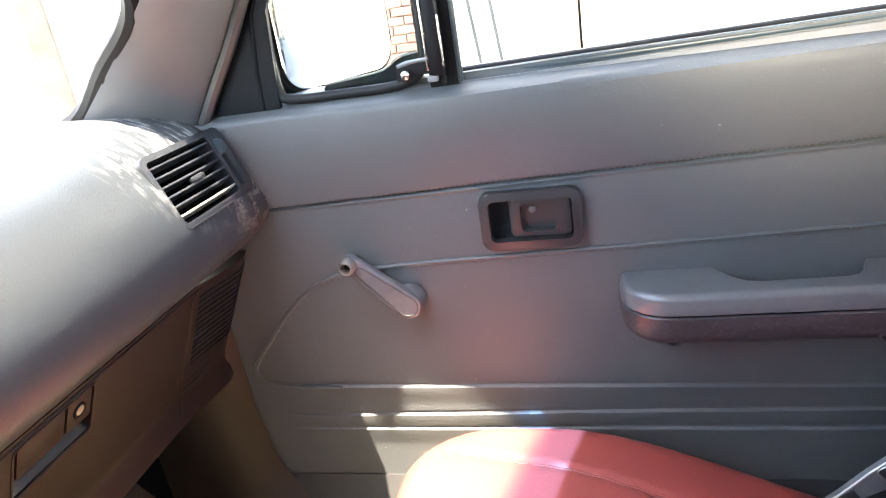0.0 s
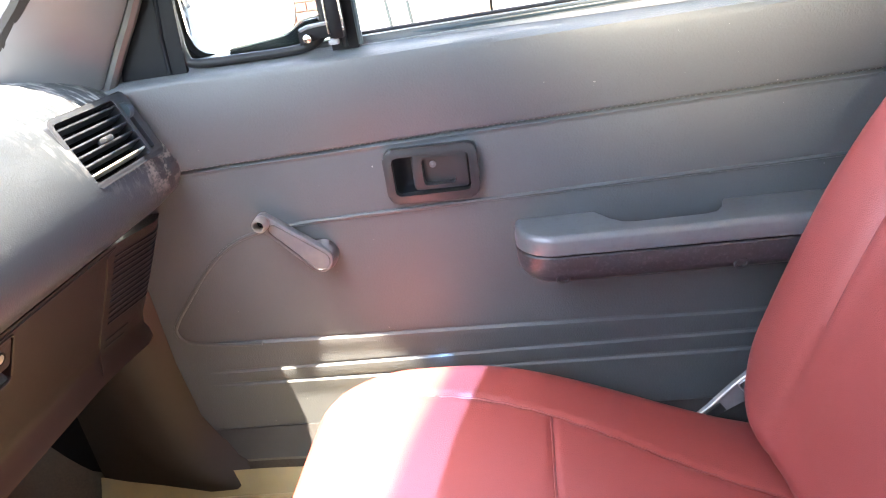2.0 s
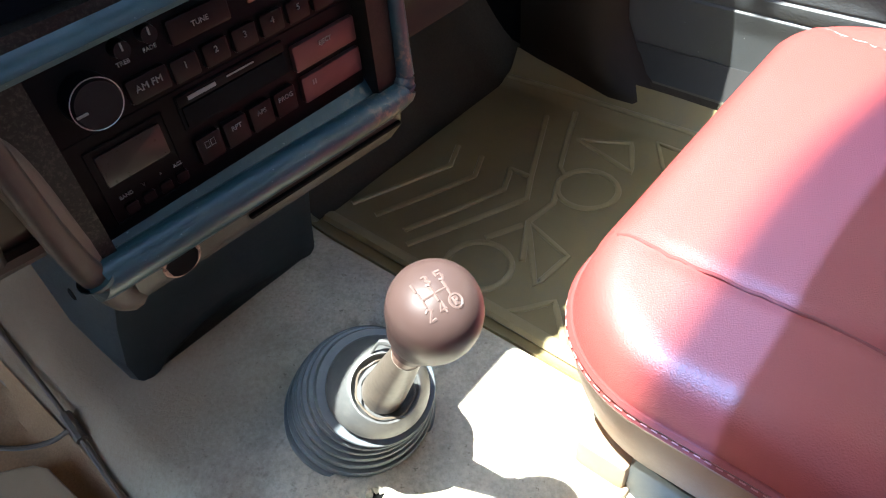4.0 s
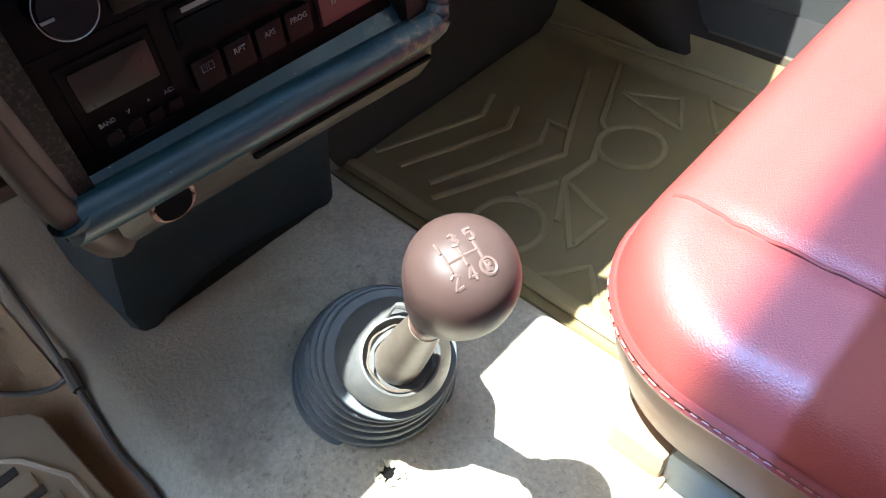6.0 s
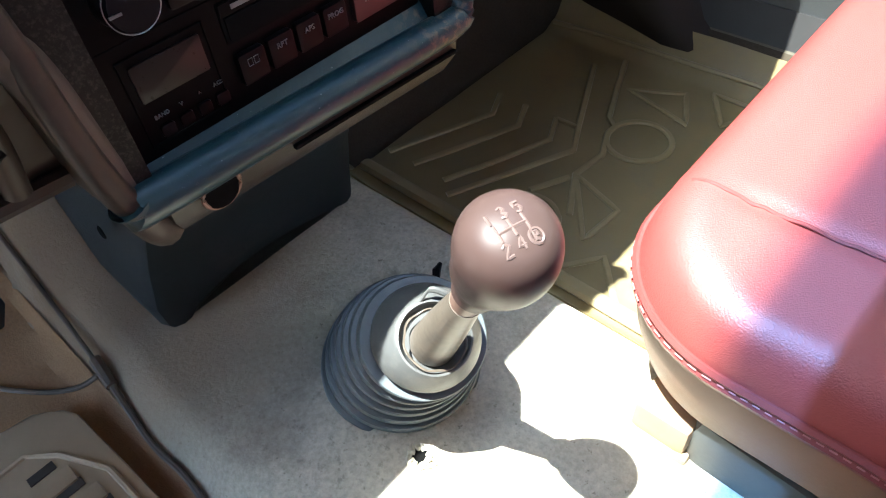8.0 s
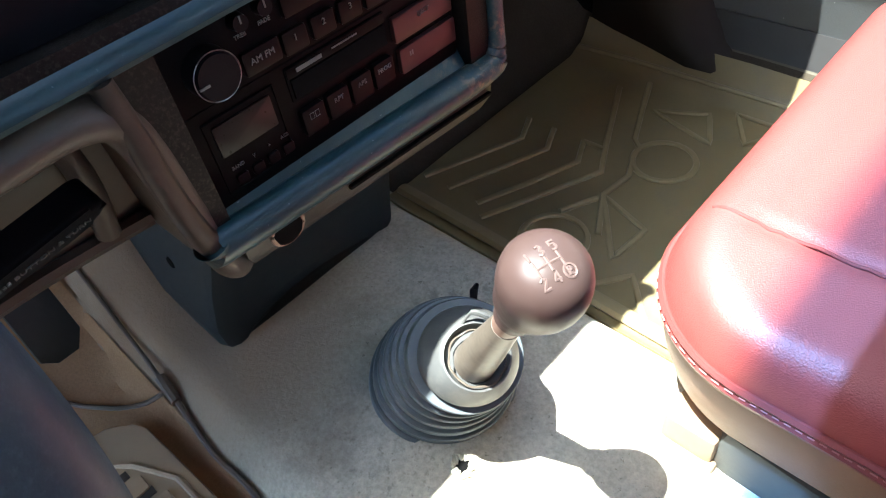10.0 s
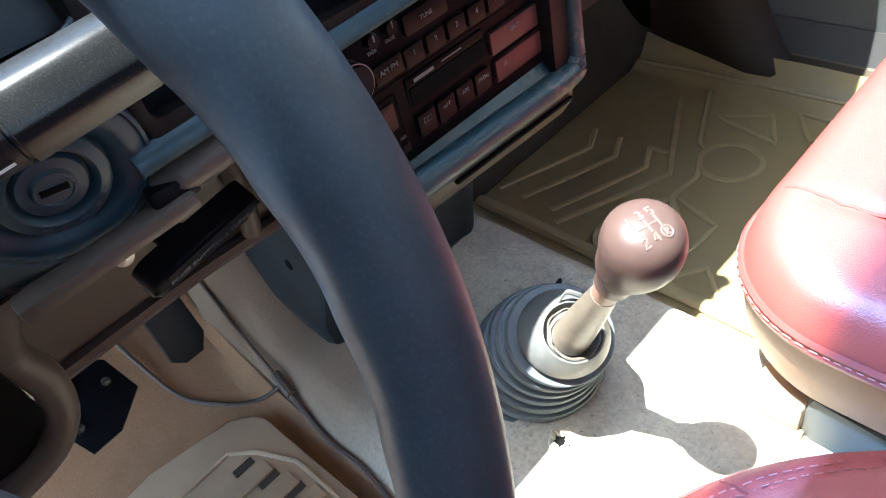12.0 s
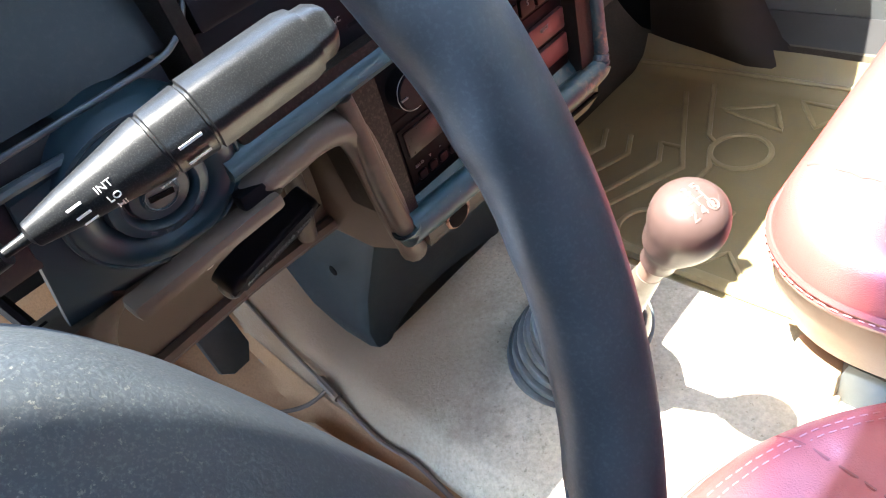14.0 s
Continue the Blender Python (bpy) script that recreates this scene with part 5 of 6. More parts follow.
def boot_ring(r, h):
    q = h / 0.141
    c = base_c.lerp(lip_c, q) + Vector((-0.008, 0.004, 0.004)) * math.sin(q * math.pi)
    tilt = Vector((0.20, -0.10, 1.0)).normalized().lerp(lean, q).normalized()
    a = tilt.cross(Vector((0, 1, 0))).normalized()
    b = tilt.cross(a)
    return [c + r * (math.cos(t) * a + math.sin(t) * b) for t in line(0, 2 * math.pi, 72)[:-1]]


part("boot_collar", loft([boot_ring(r, h) for r, h in collar_prof]), M_COLLAR, gear, "dusty pale collar round the lever")
part("boot", loft([boot_ring(r, h) for r, h in boot_prof]), M_BOOT, gear, "grey ribbed rubber boot, dusty and torn at its lip")
down = (KNOB - lip_c).normalized()
part("sleeve", tube([lip_c - down * 0.012, lip_c + down * 0.03, lip_c + down * 0.074], [0.0158, 0.0132, 0.0098], 24), M_SLEEVE, gear, "scuffed metal lever sleeve")
part("lever_rod", tube([lip_c + down * 0.06, KNOB - down * 0.02], 0.0095, 14), M_NECK, gear)
lip_side = down.cross(Vector((0, 1, 0))).normalized()
lip_over = down.cross(lip_side)
part("torn_lip", tube([lip_c - down * (0.0050 + 0.0006 * math.sin(5 * a) - 0.0005 * math.sin(11 * a)) + (0.0206 + 0.0005 * math.sin(7 * a)) * (math.cos(a) * lip_side + math.sin(a) * lip_over) for a in line(0, 2 * math.pi, 60)[:-1]], 0.0008, 5, closed=True), M_SLEEVE, gear)
part("torn_lip", tube(spline([lip_c + Vector((-0.024, 0.010, 0.006)), lip_c + Vector((-0.020, 0.018, 0.016)), lip_c + Vector((-0.010, 0.024, 0.012))], 5), [0.0012] * 5 + [0.0022] * 5 + [0.001], 7), M_COLLAR, gear)
part("torn_flap", tube([(-0.098, 0.075, 0.064), (-0.108, 0.088, 0.072), (-0.112, 0.098, 0.070)], [0.003, 0.0042, 0.002], 7), M_BLACK, gear)
part("torn_flap", tube([(-0.110, 0.052, 0.063), (-0.121, 0.060, 0.068), (-0.126, 0.056, 0.064)], [0.004, 0.005, 0.002], 7), M_BOOT, gear)
kz = (Vector((0.20, -0.16, 1.0))).normalized()
kx = (Vector((0.35, 1.0, 0)) - kz * Vector((0.35, 1.0, 0)).dot(kz)).normalized()
ky = kz.cross(kx)
knob_m = Matrix((kx, ky, kz)).transposed().to_4x4()
knob_m.translation = KNOB
knob_prof = [(0.0, -0.054), (0.0118, -0.054), (0.0128, -0.050), (0.0135, -0.044), (0.0160, -0.036), (0.0202, -0.026), (0.0236, -0.014), (0.0250, -0.002), (0.0245, 0.007), (0.0221, 0.0152), (0.0168, 0.0212), (0.0095, 0.0243), (0.003, 0.0254), (0.0, 0.0255)]
kp = [(max(p.x, 0.0), p.y) for p in spline([(r, h, 0) for r, h in knob_prof], 3)]


def knob_ring(r, h):
    """A ring of the knob: its crown stands upright, its neck follows the lever."""
    q = smooth(0.0, -0.04, h)
    axis = kz.lerp(down, q).normalized()
    side = (kx - axis * kx.dot(axis)).normalized()
    over = axis.cross(side)
    c = KNOB + (kz * h if h > 0 else kz.lerp(down, smooth(0.0, -0.03, h)) * h)
    return [c + r * (math.cos(a) * side + math.sin(a) * over) for a in line(0, 2 * math.pi, 48)[:-1]]


ball = part("knob", loft([knob_ring(r, h) for r, h in kp], cap=False), M_KNOB, gear, "glossy brown gear knob with engraved shift pattern")


crown = [(r, h) for r, h in kp if h > 0.004][::-1]
KNOB_R, KNOB_H = [r for r, _ in crown], [h for _, h in crown]


def on_knob(x, y):
    """A point of the knob's crown."""
    x, y = 1.2 * x - 0.0012, 1.2 * y - 0.0030
    h = float(np.interp(math.hypot(x, y), KNOB_R, KNOB_H)) - 0.0001
    return knob_m @ Vector((x, y, h))


def engraved(pts):
    dense = []
    for a, b in zip(pts, pts[1:]):
        dense += [on_knob(a[0] + (b[0] - a[0]) * k / 4, a[1] + (b[1] - a[1]) * k / 4) for k in range(4)]
    dense.append(on_knob(*pts[-1]))
    part("marking", tube(dense, 0.0008, 5), M_KNOBMARK, ball)


for x in (-0.0055, 0.0, 0.0055):
    engraved([(x, 0.0034), (x, -0.0034 if x < 0.005 else 0.0)])
engraved([(-0.0055, 0.0), (0.0055, 0.0)])
engraved([(0.0055, 0.0), (0.0055, -0.0034)])
GLYPH = {"1": [[(0, 1), (0, -1)]], "2": [[(-0.6, 0.6), (0, 1), (0.6, 0.5), (-0.6, -1), (0.7, -1)]], "3": [[(-0.6, 0.8), (0.1, 1), (0.5, 0.5), (0, 0), (0.6, -0.5), (0, -1), (-0.6, -0.8)]],
         "4": [[(0.3, -1), (0.3, 1), (-0.6, -0.4), (0.7, -0.4)]], "5": [[(0.6, 1), (-0.5, 1), (-0.5, 0.1), (0.3, 0.2), (0.6, -0.4), (0.1, -1), (-0.6, -0.8)]],
         "R": [[(-0.4, -0.7), (-0.4, 0.7), (0.3, 0.6), (0.3, 0.1), (-0.4, 0), (0.4, -0.7)], [(math.cos(a) * 1.2, math.sin(a) * 1.2) for a in line(0, 2 * math.pi, 14)]]}
for ch, x, y in (("1", -0.0058, 0.0063), ("3", 0.0, 0.0065), ("5", 0.0058, 0.0063), ("2", -0.0055, -0.0063), ("4", 0.0, -0.0063), ("R", 0.0060, -0.0062)):
    for stroke in GLYPH[ch]:
        engraved([(x + 0.0021 * a, y + 0.0023 * b) for a, b in stroke])


# ---- seats ----
def cushion(outline, zs, top, name, parent, m=None, mat=None, label="", rings_n=46, shift=None):
    """A closed pillow: an outline of (x, y), a side profile zs of (z, inset), and a top surface."""
    cx = sum(p[0] for p in outline) / len(outline)
    cy = sum(p[1] for p in outline) / len(outline)
    rings = []
    for z, inset in zs:
        ring = []
        for x, y in outline:
            d = math.hypot(x - cx, y - cy)
            k = (d - inset) / d
            ring.append(Vector((cx + (x - cx) * k, cy + (y - cy) * k, z)))
        rings.append(ring)
    z_edge, inset0 = zs[-1]
    for j in range(1, rings_n + 1):
        s = 1 - j / rings_n * 0.985
        ring = []
        for x, y in outline:
            d = math.hypot(x - cx, y - cy)
            k = (d - inset0) / d * s
            px, py = cx + (x - cx) * k, cy + (y - cy) * k
            edge = d * (1 - k)
            roll = math.sqrt(max(0.0, 1 - (1 - min((edge - inset0) / 0.035, 1.0)) ** 2))
            ring.append(Vector((px, py, z_edge + (top(px, py) - z_edge) * roll)))
        rings.append(ring)
    bm = loft(rings)
    if m is not None:
        bmesh.ops.transform(bm, matrix=m, verts=bm.verts)
    return part(name, bm, mat or M_SEAT, parent, label)


def dense_outline(x0, y0, x1, y1, r, n=16, per=34):
    pts = rounded(x0, y0, x1, y1, r, n)
    out = []
    for (ax, ay), (bx, by) in zip(pts, pts[1:] + pts[:1]):
        k = max(1, int(math.hypot(bx - ax, by - ay) / 0.007))
        out += [(ax + (bx - ax) * j / k, ay + (by - ay) * j / k) for j in range(k)]
    return out


def groove(d, w=0.004):
    return math.exp(-(d / w) ** 2)


def seat_top(x, y, cy):
    """The cushion's crown, with its sewn seams; y from the seat's own middle."""
    v = y - cy
    z = 0.241 - 0.012 * (v / 0.25) ** 2
    z -= 0.004 * (groove(v - 0.200 + 0.20 * (x - 0.16)) + groove(v + 0.175)) * smooth(0.085, 0.12, x)
    if -0.177 < v < 0.200 - 0.20 * (x - 0.16):
        z -= 0.004 * groove(x - 0.318 - 0.03 * v)
    z += 0.002 * noise.noise((x * 9, y * 9, 4))
    return z


def dipped(ob, x_off):
    """Lets a cushion's part sag towards the backrest."""
    for v in ob.data.vertices:
        v.co.z = max(v.co.z - 0.125 * smooth(0.22, 0.64, v.co.x - x_off), 0.012)
    return ob


def seat(cy, label, x_off=0.0, y_half=0.275, r=0.10, name="car_seat"):
    t = thing(name, label, "car seat", (0.3, cy, 0.05), group="front seats")
    y0, y1 = cy - y_half, cy + y_half
    ol = dense_outline(0.056 + x_off, y0, 0.66 + x_off, y1, r)
    pad_ob = dipped(cushion(ol, [(0.120, 0.030), (0.135, 0.018), (0.165, 0.006), (0.188, 0.0), (0.196, 0.002)], lambda x, y: seat_top(x - x_off, y, cy), "seat_cushion", t, label="red leatherette seat cushion with sewn seams"), x_off)
    pc = [(x, y) for x, y in ol]
    dipped(part("piping", tube([(x, y, 0.1895) for x, y in pc], 0.0034, 6, closed=True), M_PIPING, t), x_off)
    dipped(part("piping", tube([(x, y, 0.1825) for x, y in pc], 0.0038, 6, closed=True), M_PIPING, t), x_off)
    pad_me = pad_ob.data
    tree = BVHTree.FromPolygons([v.co for v in pad_me.vertices], [p.vertices[:] for p in pad_me.polygons])
    for path in ([(x, cy - 0.175) for x in line(0.075, 0.56, 60)], [(x, cy + 0.200 - 0.20 * (x - 0.16)) for x in line(0.08, 0.56, 60)], [(0.318 + 0.03 * v, cy + v) for v in line(-0.174, 0.165, 40)]):
        hits = [tree.ray_cast(Vector((x + x_off, y, 1.0)), Vector((0, 0, -1)))[0] for x, y in path]
        part("seam", tube([h + Vector((0, 0, 0.0002)) for h in hits if h], 0.0013, 6), M_PIPING, t)
    stitches = []
    for k in range(0, len(pc) - 1, 1):
        (ax, ay), (bx, by) = pc[k], pc[k + 1]
        ox, oy = 1 + 0.0028 / 0.3, 0.36 + x_off
        stitches.append(tube([(oy + (px - oy) * ox, cy + (py - cy) * ox, 0.186) for px, py in ((ax, ay), (ax + (bx - ax) * 0.6, ay + (by - ay) * 0.6))], 0.0007, 4))
    dipped(part("stitching", merge(*stitches), M_THREAD, t), x_off)
    if cy < 0:
        top_st = []
        for inset in (0.020, 0.026):
            for k in range(0, len(pc) - 1):
                (ax, ay), (bx, by) = pc[k], pc[k + 1]
                ends = []
                for px, py in ((ax, ay), (ax + (bx - ax) * 0.6, ay + (by - ay) * 0.6)):
                    mx, my = sum(p[0] for p in pc) / len(pc), cy
                    d = math.hypot(px - mx, py - my)
                    q = (d - inset) / d
                    qx, qy = mx + (px - mx) * q, my + (py - my) * q
                    roll = math.sqrt(max(0.0, 1 - (1 - min((inset - 0.002) / 0.035, 1.0)) ** 2))
                    ends.append((qx, qy, 0.196 + (seat_top(qx - x_off, qy, cy) - 0.196) * roll + 0.0004))
                top_st.append(tube(ends, 0.00045, 4))
        dipped(part("stitching", merge(*top_st), M_THREAD, t), x_off)
    side = dense_outline(0.061 + x_off, y0 + 0.004, 0.66 + x_off, y1 - 0.004, r - 0.003)
    dipped(part("side_band", loft([[(x + i * (0.34 - x) / 0.3, y + i * (cy - y) / 0.3, z) for x, y in side] for z, i in ((0.102, 0.026), (0.106, 0.016), (0.116, 0.008), (0.142, 0.001), (0.176, -0.003), (0.182, 0.0))]), M_SEATSIDE, t, "beige lower band of the seat"), x_off)
    part("seat_base", box((0.38 + x_off, cy, 0.055), (0.44, 2 * y_half - 0.11, 0.11), 0.015), M_SEATBASE, t, "grey plastic seat base")
    part("slide_cover", box((0.31 + x_off, y0 + 0.028 if cy > 0 else y1 - 0.03, 0.066), (0.33, 0.032, 0.06), 0.014, Matrix.Rotation(radians(6), 4, "Y")), M_SEATBASE, t)
    if cy > 0:
        part("rail_bracket", merge(box((0.128 + x_off, y0 + 0.026, 0.078), (0.044, 0.034, 0.036), 0.006), box((0.128 + x_off, y0 + 0.026, 0.062), (0.052, 0.040, 0.010), 0.003)), M_MATBEIGE, t, "tan cover over the seat rail")
    lean_m = Matrix.Translation((0.612 + x_off, cy, 0.17)) @ Matrix.Rotation(radians(22), 4, "Y")
    # backrest: outline in (height, width), thickness towards the front
    flip = lean_m @ Matrix(((0, 0, -1, 0), (0, 1, 0, 0), (1, 0, 0, 0), (0, 0, 0, 1)))
    bo = dense_outline(-0.06, -y_half - 0.0, 0.55, y_half + 0.0, 0.10)
    bo = [(x, y * (1 - 0.10 * smooth(0.3, 0.55, x))) for x, y in bo]

    def back_top(h, v):
        z = 0.048 + 0.022 * smooth(0.13, 0.23, abs(v)) * smooth(0.5, 0.2, h) + 0.020 * math.sin(min(max(h, 0), 0.5) / 0.5 * math.pi) * 0.8
        z -= 0.004 * groove(abs(v) - 0.17)
        if abs(v) < 0.172:
            z -= 0.004 * groove(h - 0.33)
        return z

    cushion(bo, [(-0.075, 0.02), (-0.06, 0.004), (0.0, 0.0), (0.018, 0.001)], back_top, "backrest", t, flip, label="red leatherette backrest")
    return t


seat(0.335, "red leatherette passenger seat with beige side band")
seat(-0.295, "red leatherette driver's seat", 0.056, 0.35, 0.25)

buckle = thing("belt_buckle", "grey plastic seat belt anchor beside the seat", "seat belt", (0.53, 0.60, 0.18))
clip_m = axes((0.545, 0.607, 0.142), (0.788, 0, 0.616), (-0.616, 0, 0.788))
clip_line = [(-0.050, -0.006), (-0.030, -0.010), (0.012, -0.015), (0.038, -0.016), (0.047, -0.008), (0.047, 0.008), (0.038, 0.016), (0.010, 0.013), (-0.030, 0.006), (-0.048, 0.004)]
clip = part("clip_plate", slab(clip_line, -0.004, 0.004, 0.0015, clip_m), M_CLIP, buckle)
cut(clip, slab(rounded(0.016, -0.011, 0.036, 0.011, 0.004, 4), -0.02, 0.02, m=clip_m))
part("clip_edge", tube([clip_m @ Vector((x, y, 0.0042)) for x, y in clip_line[6:] + clip_line[:1]], 0.0016, 6), M_STUB, buckle, "bright worn edge of the clip")
part("slot_edge", tube([clip_m @ Vector((x, y, 0.0042)) for x, y in rounded(0.016, -0.011, 0.036, 0.011, 0.004, 4)], 0.0011, 6, closed=True), M_STUB, buckle)
part("stitched_tab", box((0, 0, 0), (0.022, 0.012, 0.004), 0.001, clip_m @ Matrix.Translation((-0.026, -0.002, 0.006))), M_HANDLE, buckle)
part("webbing", tube(spline([(0.50, 0.612, 0.11), (0.53, 0.605, 0.095), (0.58, 0.60, 0.09), (0.64, 0.60, 0.11)], 5), 0.012, 8, flat=0.25), M_WEB, buckle, "brown woven belt webbing")
part("webbing_edge", tube(spline([(0.52, 0.60, 0.108), (0.56, 0.592, 0.104), (0.61, 0.59, 0.112)], 5), 0.003, 6), M_SEATSIDE, buckle)

# ---- steering ----
WC, WT = Vector((0.123, -0.409, 0.526)), radians(21.3)
wn_axis = Vector((math.cos(WT), 0, math.sin(WT)))
wm = axes(WC, (0, 1, 0), wn_axis.cross(Vector((0, 1, 0))))
wheel = thing("steering_wheel", "dark vinyl steering wheel with a broad padded hub", "steering wheel", WC)
rim_r, tube_r = 0.184, 0.0138
def rim_ring(a):
    """A section of the rim, scalloped for the fingers on its inner side."""
    grip = 0.0006 * (0.5 + 0.5 * math.sin(34 * a)) ** 2
    out = []
    for p in (2 * math.pi * j / 20 for j in range(20)):
        r = tube_r + grip * max(-math.cos(p), 0.0)
        out.append(wm @ Vector(((rim_r + r * math.cos(p)) * math.cos(a), (rim_r + r * math.cos(p)) * math.sin(a), r * math.sin(p))))
    return out


rim_rings = [rim_ring(a) for a in line(0, 2 * math.pi, 240)]
part("rim", loft(rim_rings, cap=False), M_STEER, wheel, "dark blue-grey rim with finger grips")
hub_half = [(0.0, 0.064), (0.03, 0.060), (0.06, 0.049), (0.080, 0.034), (0.0925, 0.0155), (0.1005, -0.002), (0.106, -0.016), (0.111, -0.030), (0.1155, -0.043), (0.119, -0.056), (0.120, -0.072), (0.116, -0.090), (0.104, -0.106), (0.07, -0.118), (0.0, -0.122)]
half = [(p.x, p.y) for p in spline([(x, y, 0) for x, y in hub_half], 5)]
hub_ring = half + [(-x, y) for x, y in half[-2:0:-1]]
part("hub_pad", loft([[wm @ Vector((x * k, -0.03 + (y + 0.03) * k, d)) for x, y in hub_ring] for k, d in ((0.90, -0.040), (0.97, -0.034), (0.995, -0.022), (1.0, -0.010), (0.996, -0.003), (0.985, 0.0025), (0.965, 0.0065), (0.93, 0.0105), (0.88, 0.0142), (0.825, 0.0165), (0.805, 0.0168), (0.795, 0.0160), (0.70, 0.0120), (0.5, 0.0060), (0.3, 0.0030), (0.02, 0.0020))]), M_HUB, wheel, "grainy grey padded hub")
for sx in (-1, 1):
    part("spoke", loft([[wm @ Vector((sx * x, y, d)) for y, d in ((y1, -0.006), (y1 - 0.003, 0.001), (0.5 * (y0 + y1), 0.004), (y0 + 0.003, 0.001), (y0, -0.006), (0.5 * (y0 + y1), -0.012))] for x, y0, y1 in ((0.09, -0.128, -0.098), (0.125, -0.125, -0.095), (0.145, -0.122, -0.089), (0.160, -0.118, -0.076), (0.172, -0.106, -0.056))]), M_STEER, wheel)
    part("horn_button", lathe([(0.0, 0.009), (0.012, 0.0085), (0.028, 0.006), (0.0375, 0.002), (0.040, -0.004), (0.040, -0.014), (0, -0.014)], 48, wm @ Matrix.Translation((sx * 0.0655, -0.035, 0.0150)) @ Matrix.Rotation(radians(sx * 12), 4, "Y")), M_HORN, wheel, "smooth blue-grey horn button")

column = thing("steering_column", "dark plastic steering column shroud", "steering column", (0.0, -0.409, 0.45))
back = -wn_axis
part("shroud", loft([[wm @ Vector((r * math.cos(a) * 1.1, r * math.sin(a), -d)) for a in line(0, 2 * math.pi, 32)[:-1]] for d, r in ((0.045, 0.042), (0.06, 0.048), (0.15, 0.054), (0.24, 0.05))]), M_BLACK, column)
stalk = thing("wiper_stalk", "dusty black wiper stalk with printed settings", "stalk", (0.02, -0.3, 0.51))
s0, s1 = Vector((0.0252, -0.3239, 0.5292)), Vector((0.0419, -0.2128, 0.5410))
sd = (s1 - s0)
sm = axes(s0, sd, Vector((0.3, 0, 1)))
seg = [(d, r * 1.1) for d, r in [(0.0, 0.0012), (0.0100, 0.0016), (0.0112, 0.0036), (0.022, 0.0054), (0.036, 0.0072), (0.0470, 0.0089), (0.0500, 0.0092), (0.0504, 0.0087), (0.0512, 0.0087), (0.0516, 0.0094), (0.0640, 0.0096), (0.0645, 0.0090), (0.0653, 0.0090), (0.0657, 0.0100), (0.1005, 0.0098), (0.1045, 0.0090), (0.1048, 0.0078), (0.1100, 0.0076), (0.1130, 0.0060)]]


def oct_ring(d, r):
    k = smooth(0.052, 0.069, d)
    out = []
    for j in range(32):
        a = 2 * math.pi * j / 32
        o = math.cos(math.pi / 6) / math.cos(((a + 0.78) % (math.pi / 3)) - math.pi / 6)
        rr = r * ((1 - k) + k * (0.25 + 0.75 * o) * 1.07)
        out.append(sm @ Vector((d, rr * math.cos(a), rr * math.sin(a))))
    return out


part("stalk_arm", loft([oct_ring(d, r) for d, r in seg]), M_STALK, stalk)
part("stalk_root", tube([s0 - sd * 0.28 - Vector((0.01, 0, 0.004)), s0 + sd * 0.03], [0.005, 0.0035], 12), M_STALK, stalk)
SMX = sm.to_3x3()


def on_stalk(d, ang, extra=0.0004):
    """A pose on the stalk's skin at a distance along it and an angle round it."""
    r = np.interp(d, [q for q, _ in seg], [w for _, w in seg]) + extra
    n = SMX @ Vector((0, math.cos(ang), math.sin(ang)))
    return axes(sm @ Vector((d, r * math.cos(ang), r * math.sin(ang))), (SMX @ Vector((1, 0, 0))).cross(n), SMX @ Vector((1, 0, 0)))


FACE_A = 1.55
for a in (-0.30, 0.30):
    part("ring_mark", box((0, 0, 0), (0.0009, 0.0075, 0.0003), 0, on_stalk(0.0578, FACE_A + a)), M_WHITE, stalk)
for words, d, a in (("INT", 0.0330, -0.62), ("LO", 0.0335, -0.12), ("HI", 0.0340, 0.36)):
    text_part("lettering", words, 0.0031, on_stalk(d, FACE_A + a) @ Matrix.Rotation(radians(90), 4, "Z"), M_WHITE, stalk, 0.0002)
    part("setting_mark", box((0, 0, 0), (0.0007, 0.0042, 0.0003), 0, on_stalk(d - 0.009, FACE_A + a)), M_WHITE, stalk)
text_part("lettering", "FAST", 0.0022, on_stalk(0.0465, FACE_A + 0.85) @ Matrix.Rotation(radians(90), 4, "Z"), M_WHITE, stalk, 0.0002)

# ignition lock in its round bezel
ign = thing("ignition_lock", "dark ringed ignition lock with a key slot", "ignition lock", (-0.1, -0.246, 0.40))
im = axes((-0.102, -0.249, 0.454), (0.10, 1, 0.0), (0.25, 0, 1))
part("bezel_ring", lathe([(0.0, -0.03), (0.0475, -0.03), (0.0475, 0.001), (0.0468, 0.0035), (0.0452, 0.0040), (0.0442, 0.0030), (0.0425, 0.0045), (0.038, 0.0058), (0.033, 0.0045), (0.0292, 0.0005), (0.0278, -0.001), (0.0268, 0.001), (0.0262, 0.0052), (0.0245, 0.0064), (0.0205, 0.0068), (0.0192, 0.0055), (0.0180, 0.0), (0.0, -0.001)], 64, im), M_IGN, ign)
part("lock_barrel", lathe([(0.0, -0.001), (0.0172, -0.001), (0.0168, 0.003), (0.0155, 0.0045), (0.0105, 0.0050), (0.0095, 0.0062), (0.0, 0.0064)], 36, im), M_IGN, ign)
part("key_slot", box((0, 0, 0), (0.013, 0.0034, 0.0012), 0, im @ Matrix.Translation((0, 0, 0.0064)) @ Matrix.Rotation(radians(-8), 4, "Z")), M_DARK, ign)
part("key_ring", tube([im @ Vector((0.0088 * math.cos(a), 0.0088 * math.sin(a), 0.0064)) for a in line(0, 2 * math.pi, 24)[:-1]], 0.0007, 5, closed=True), M_IGN, ign)
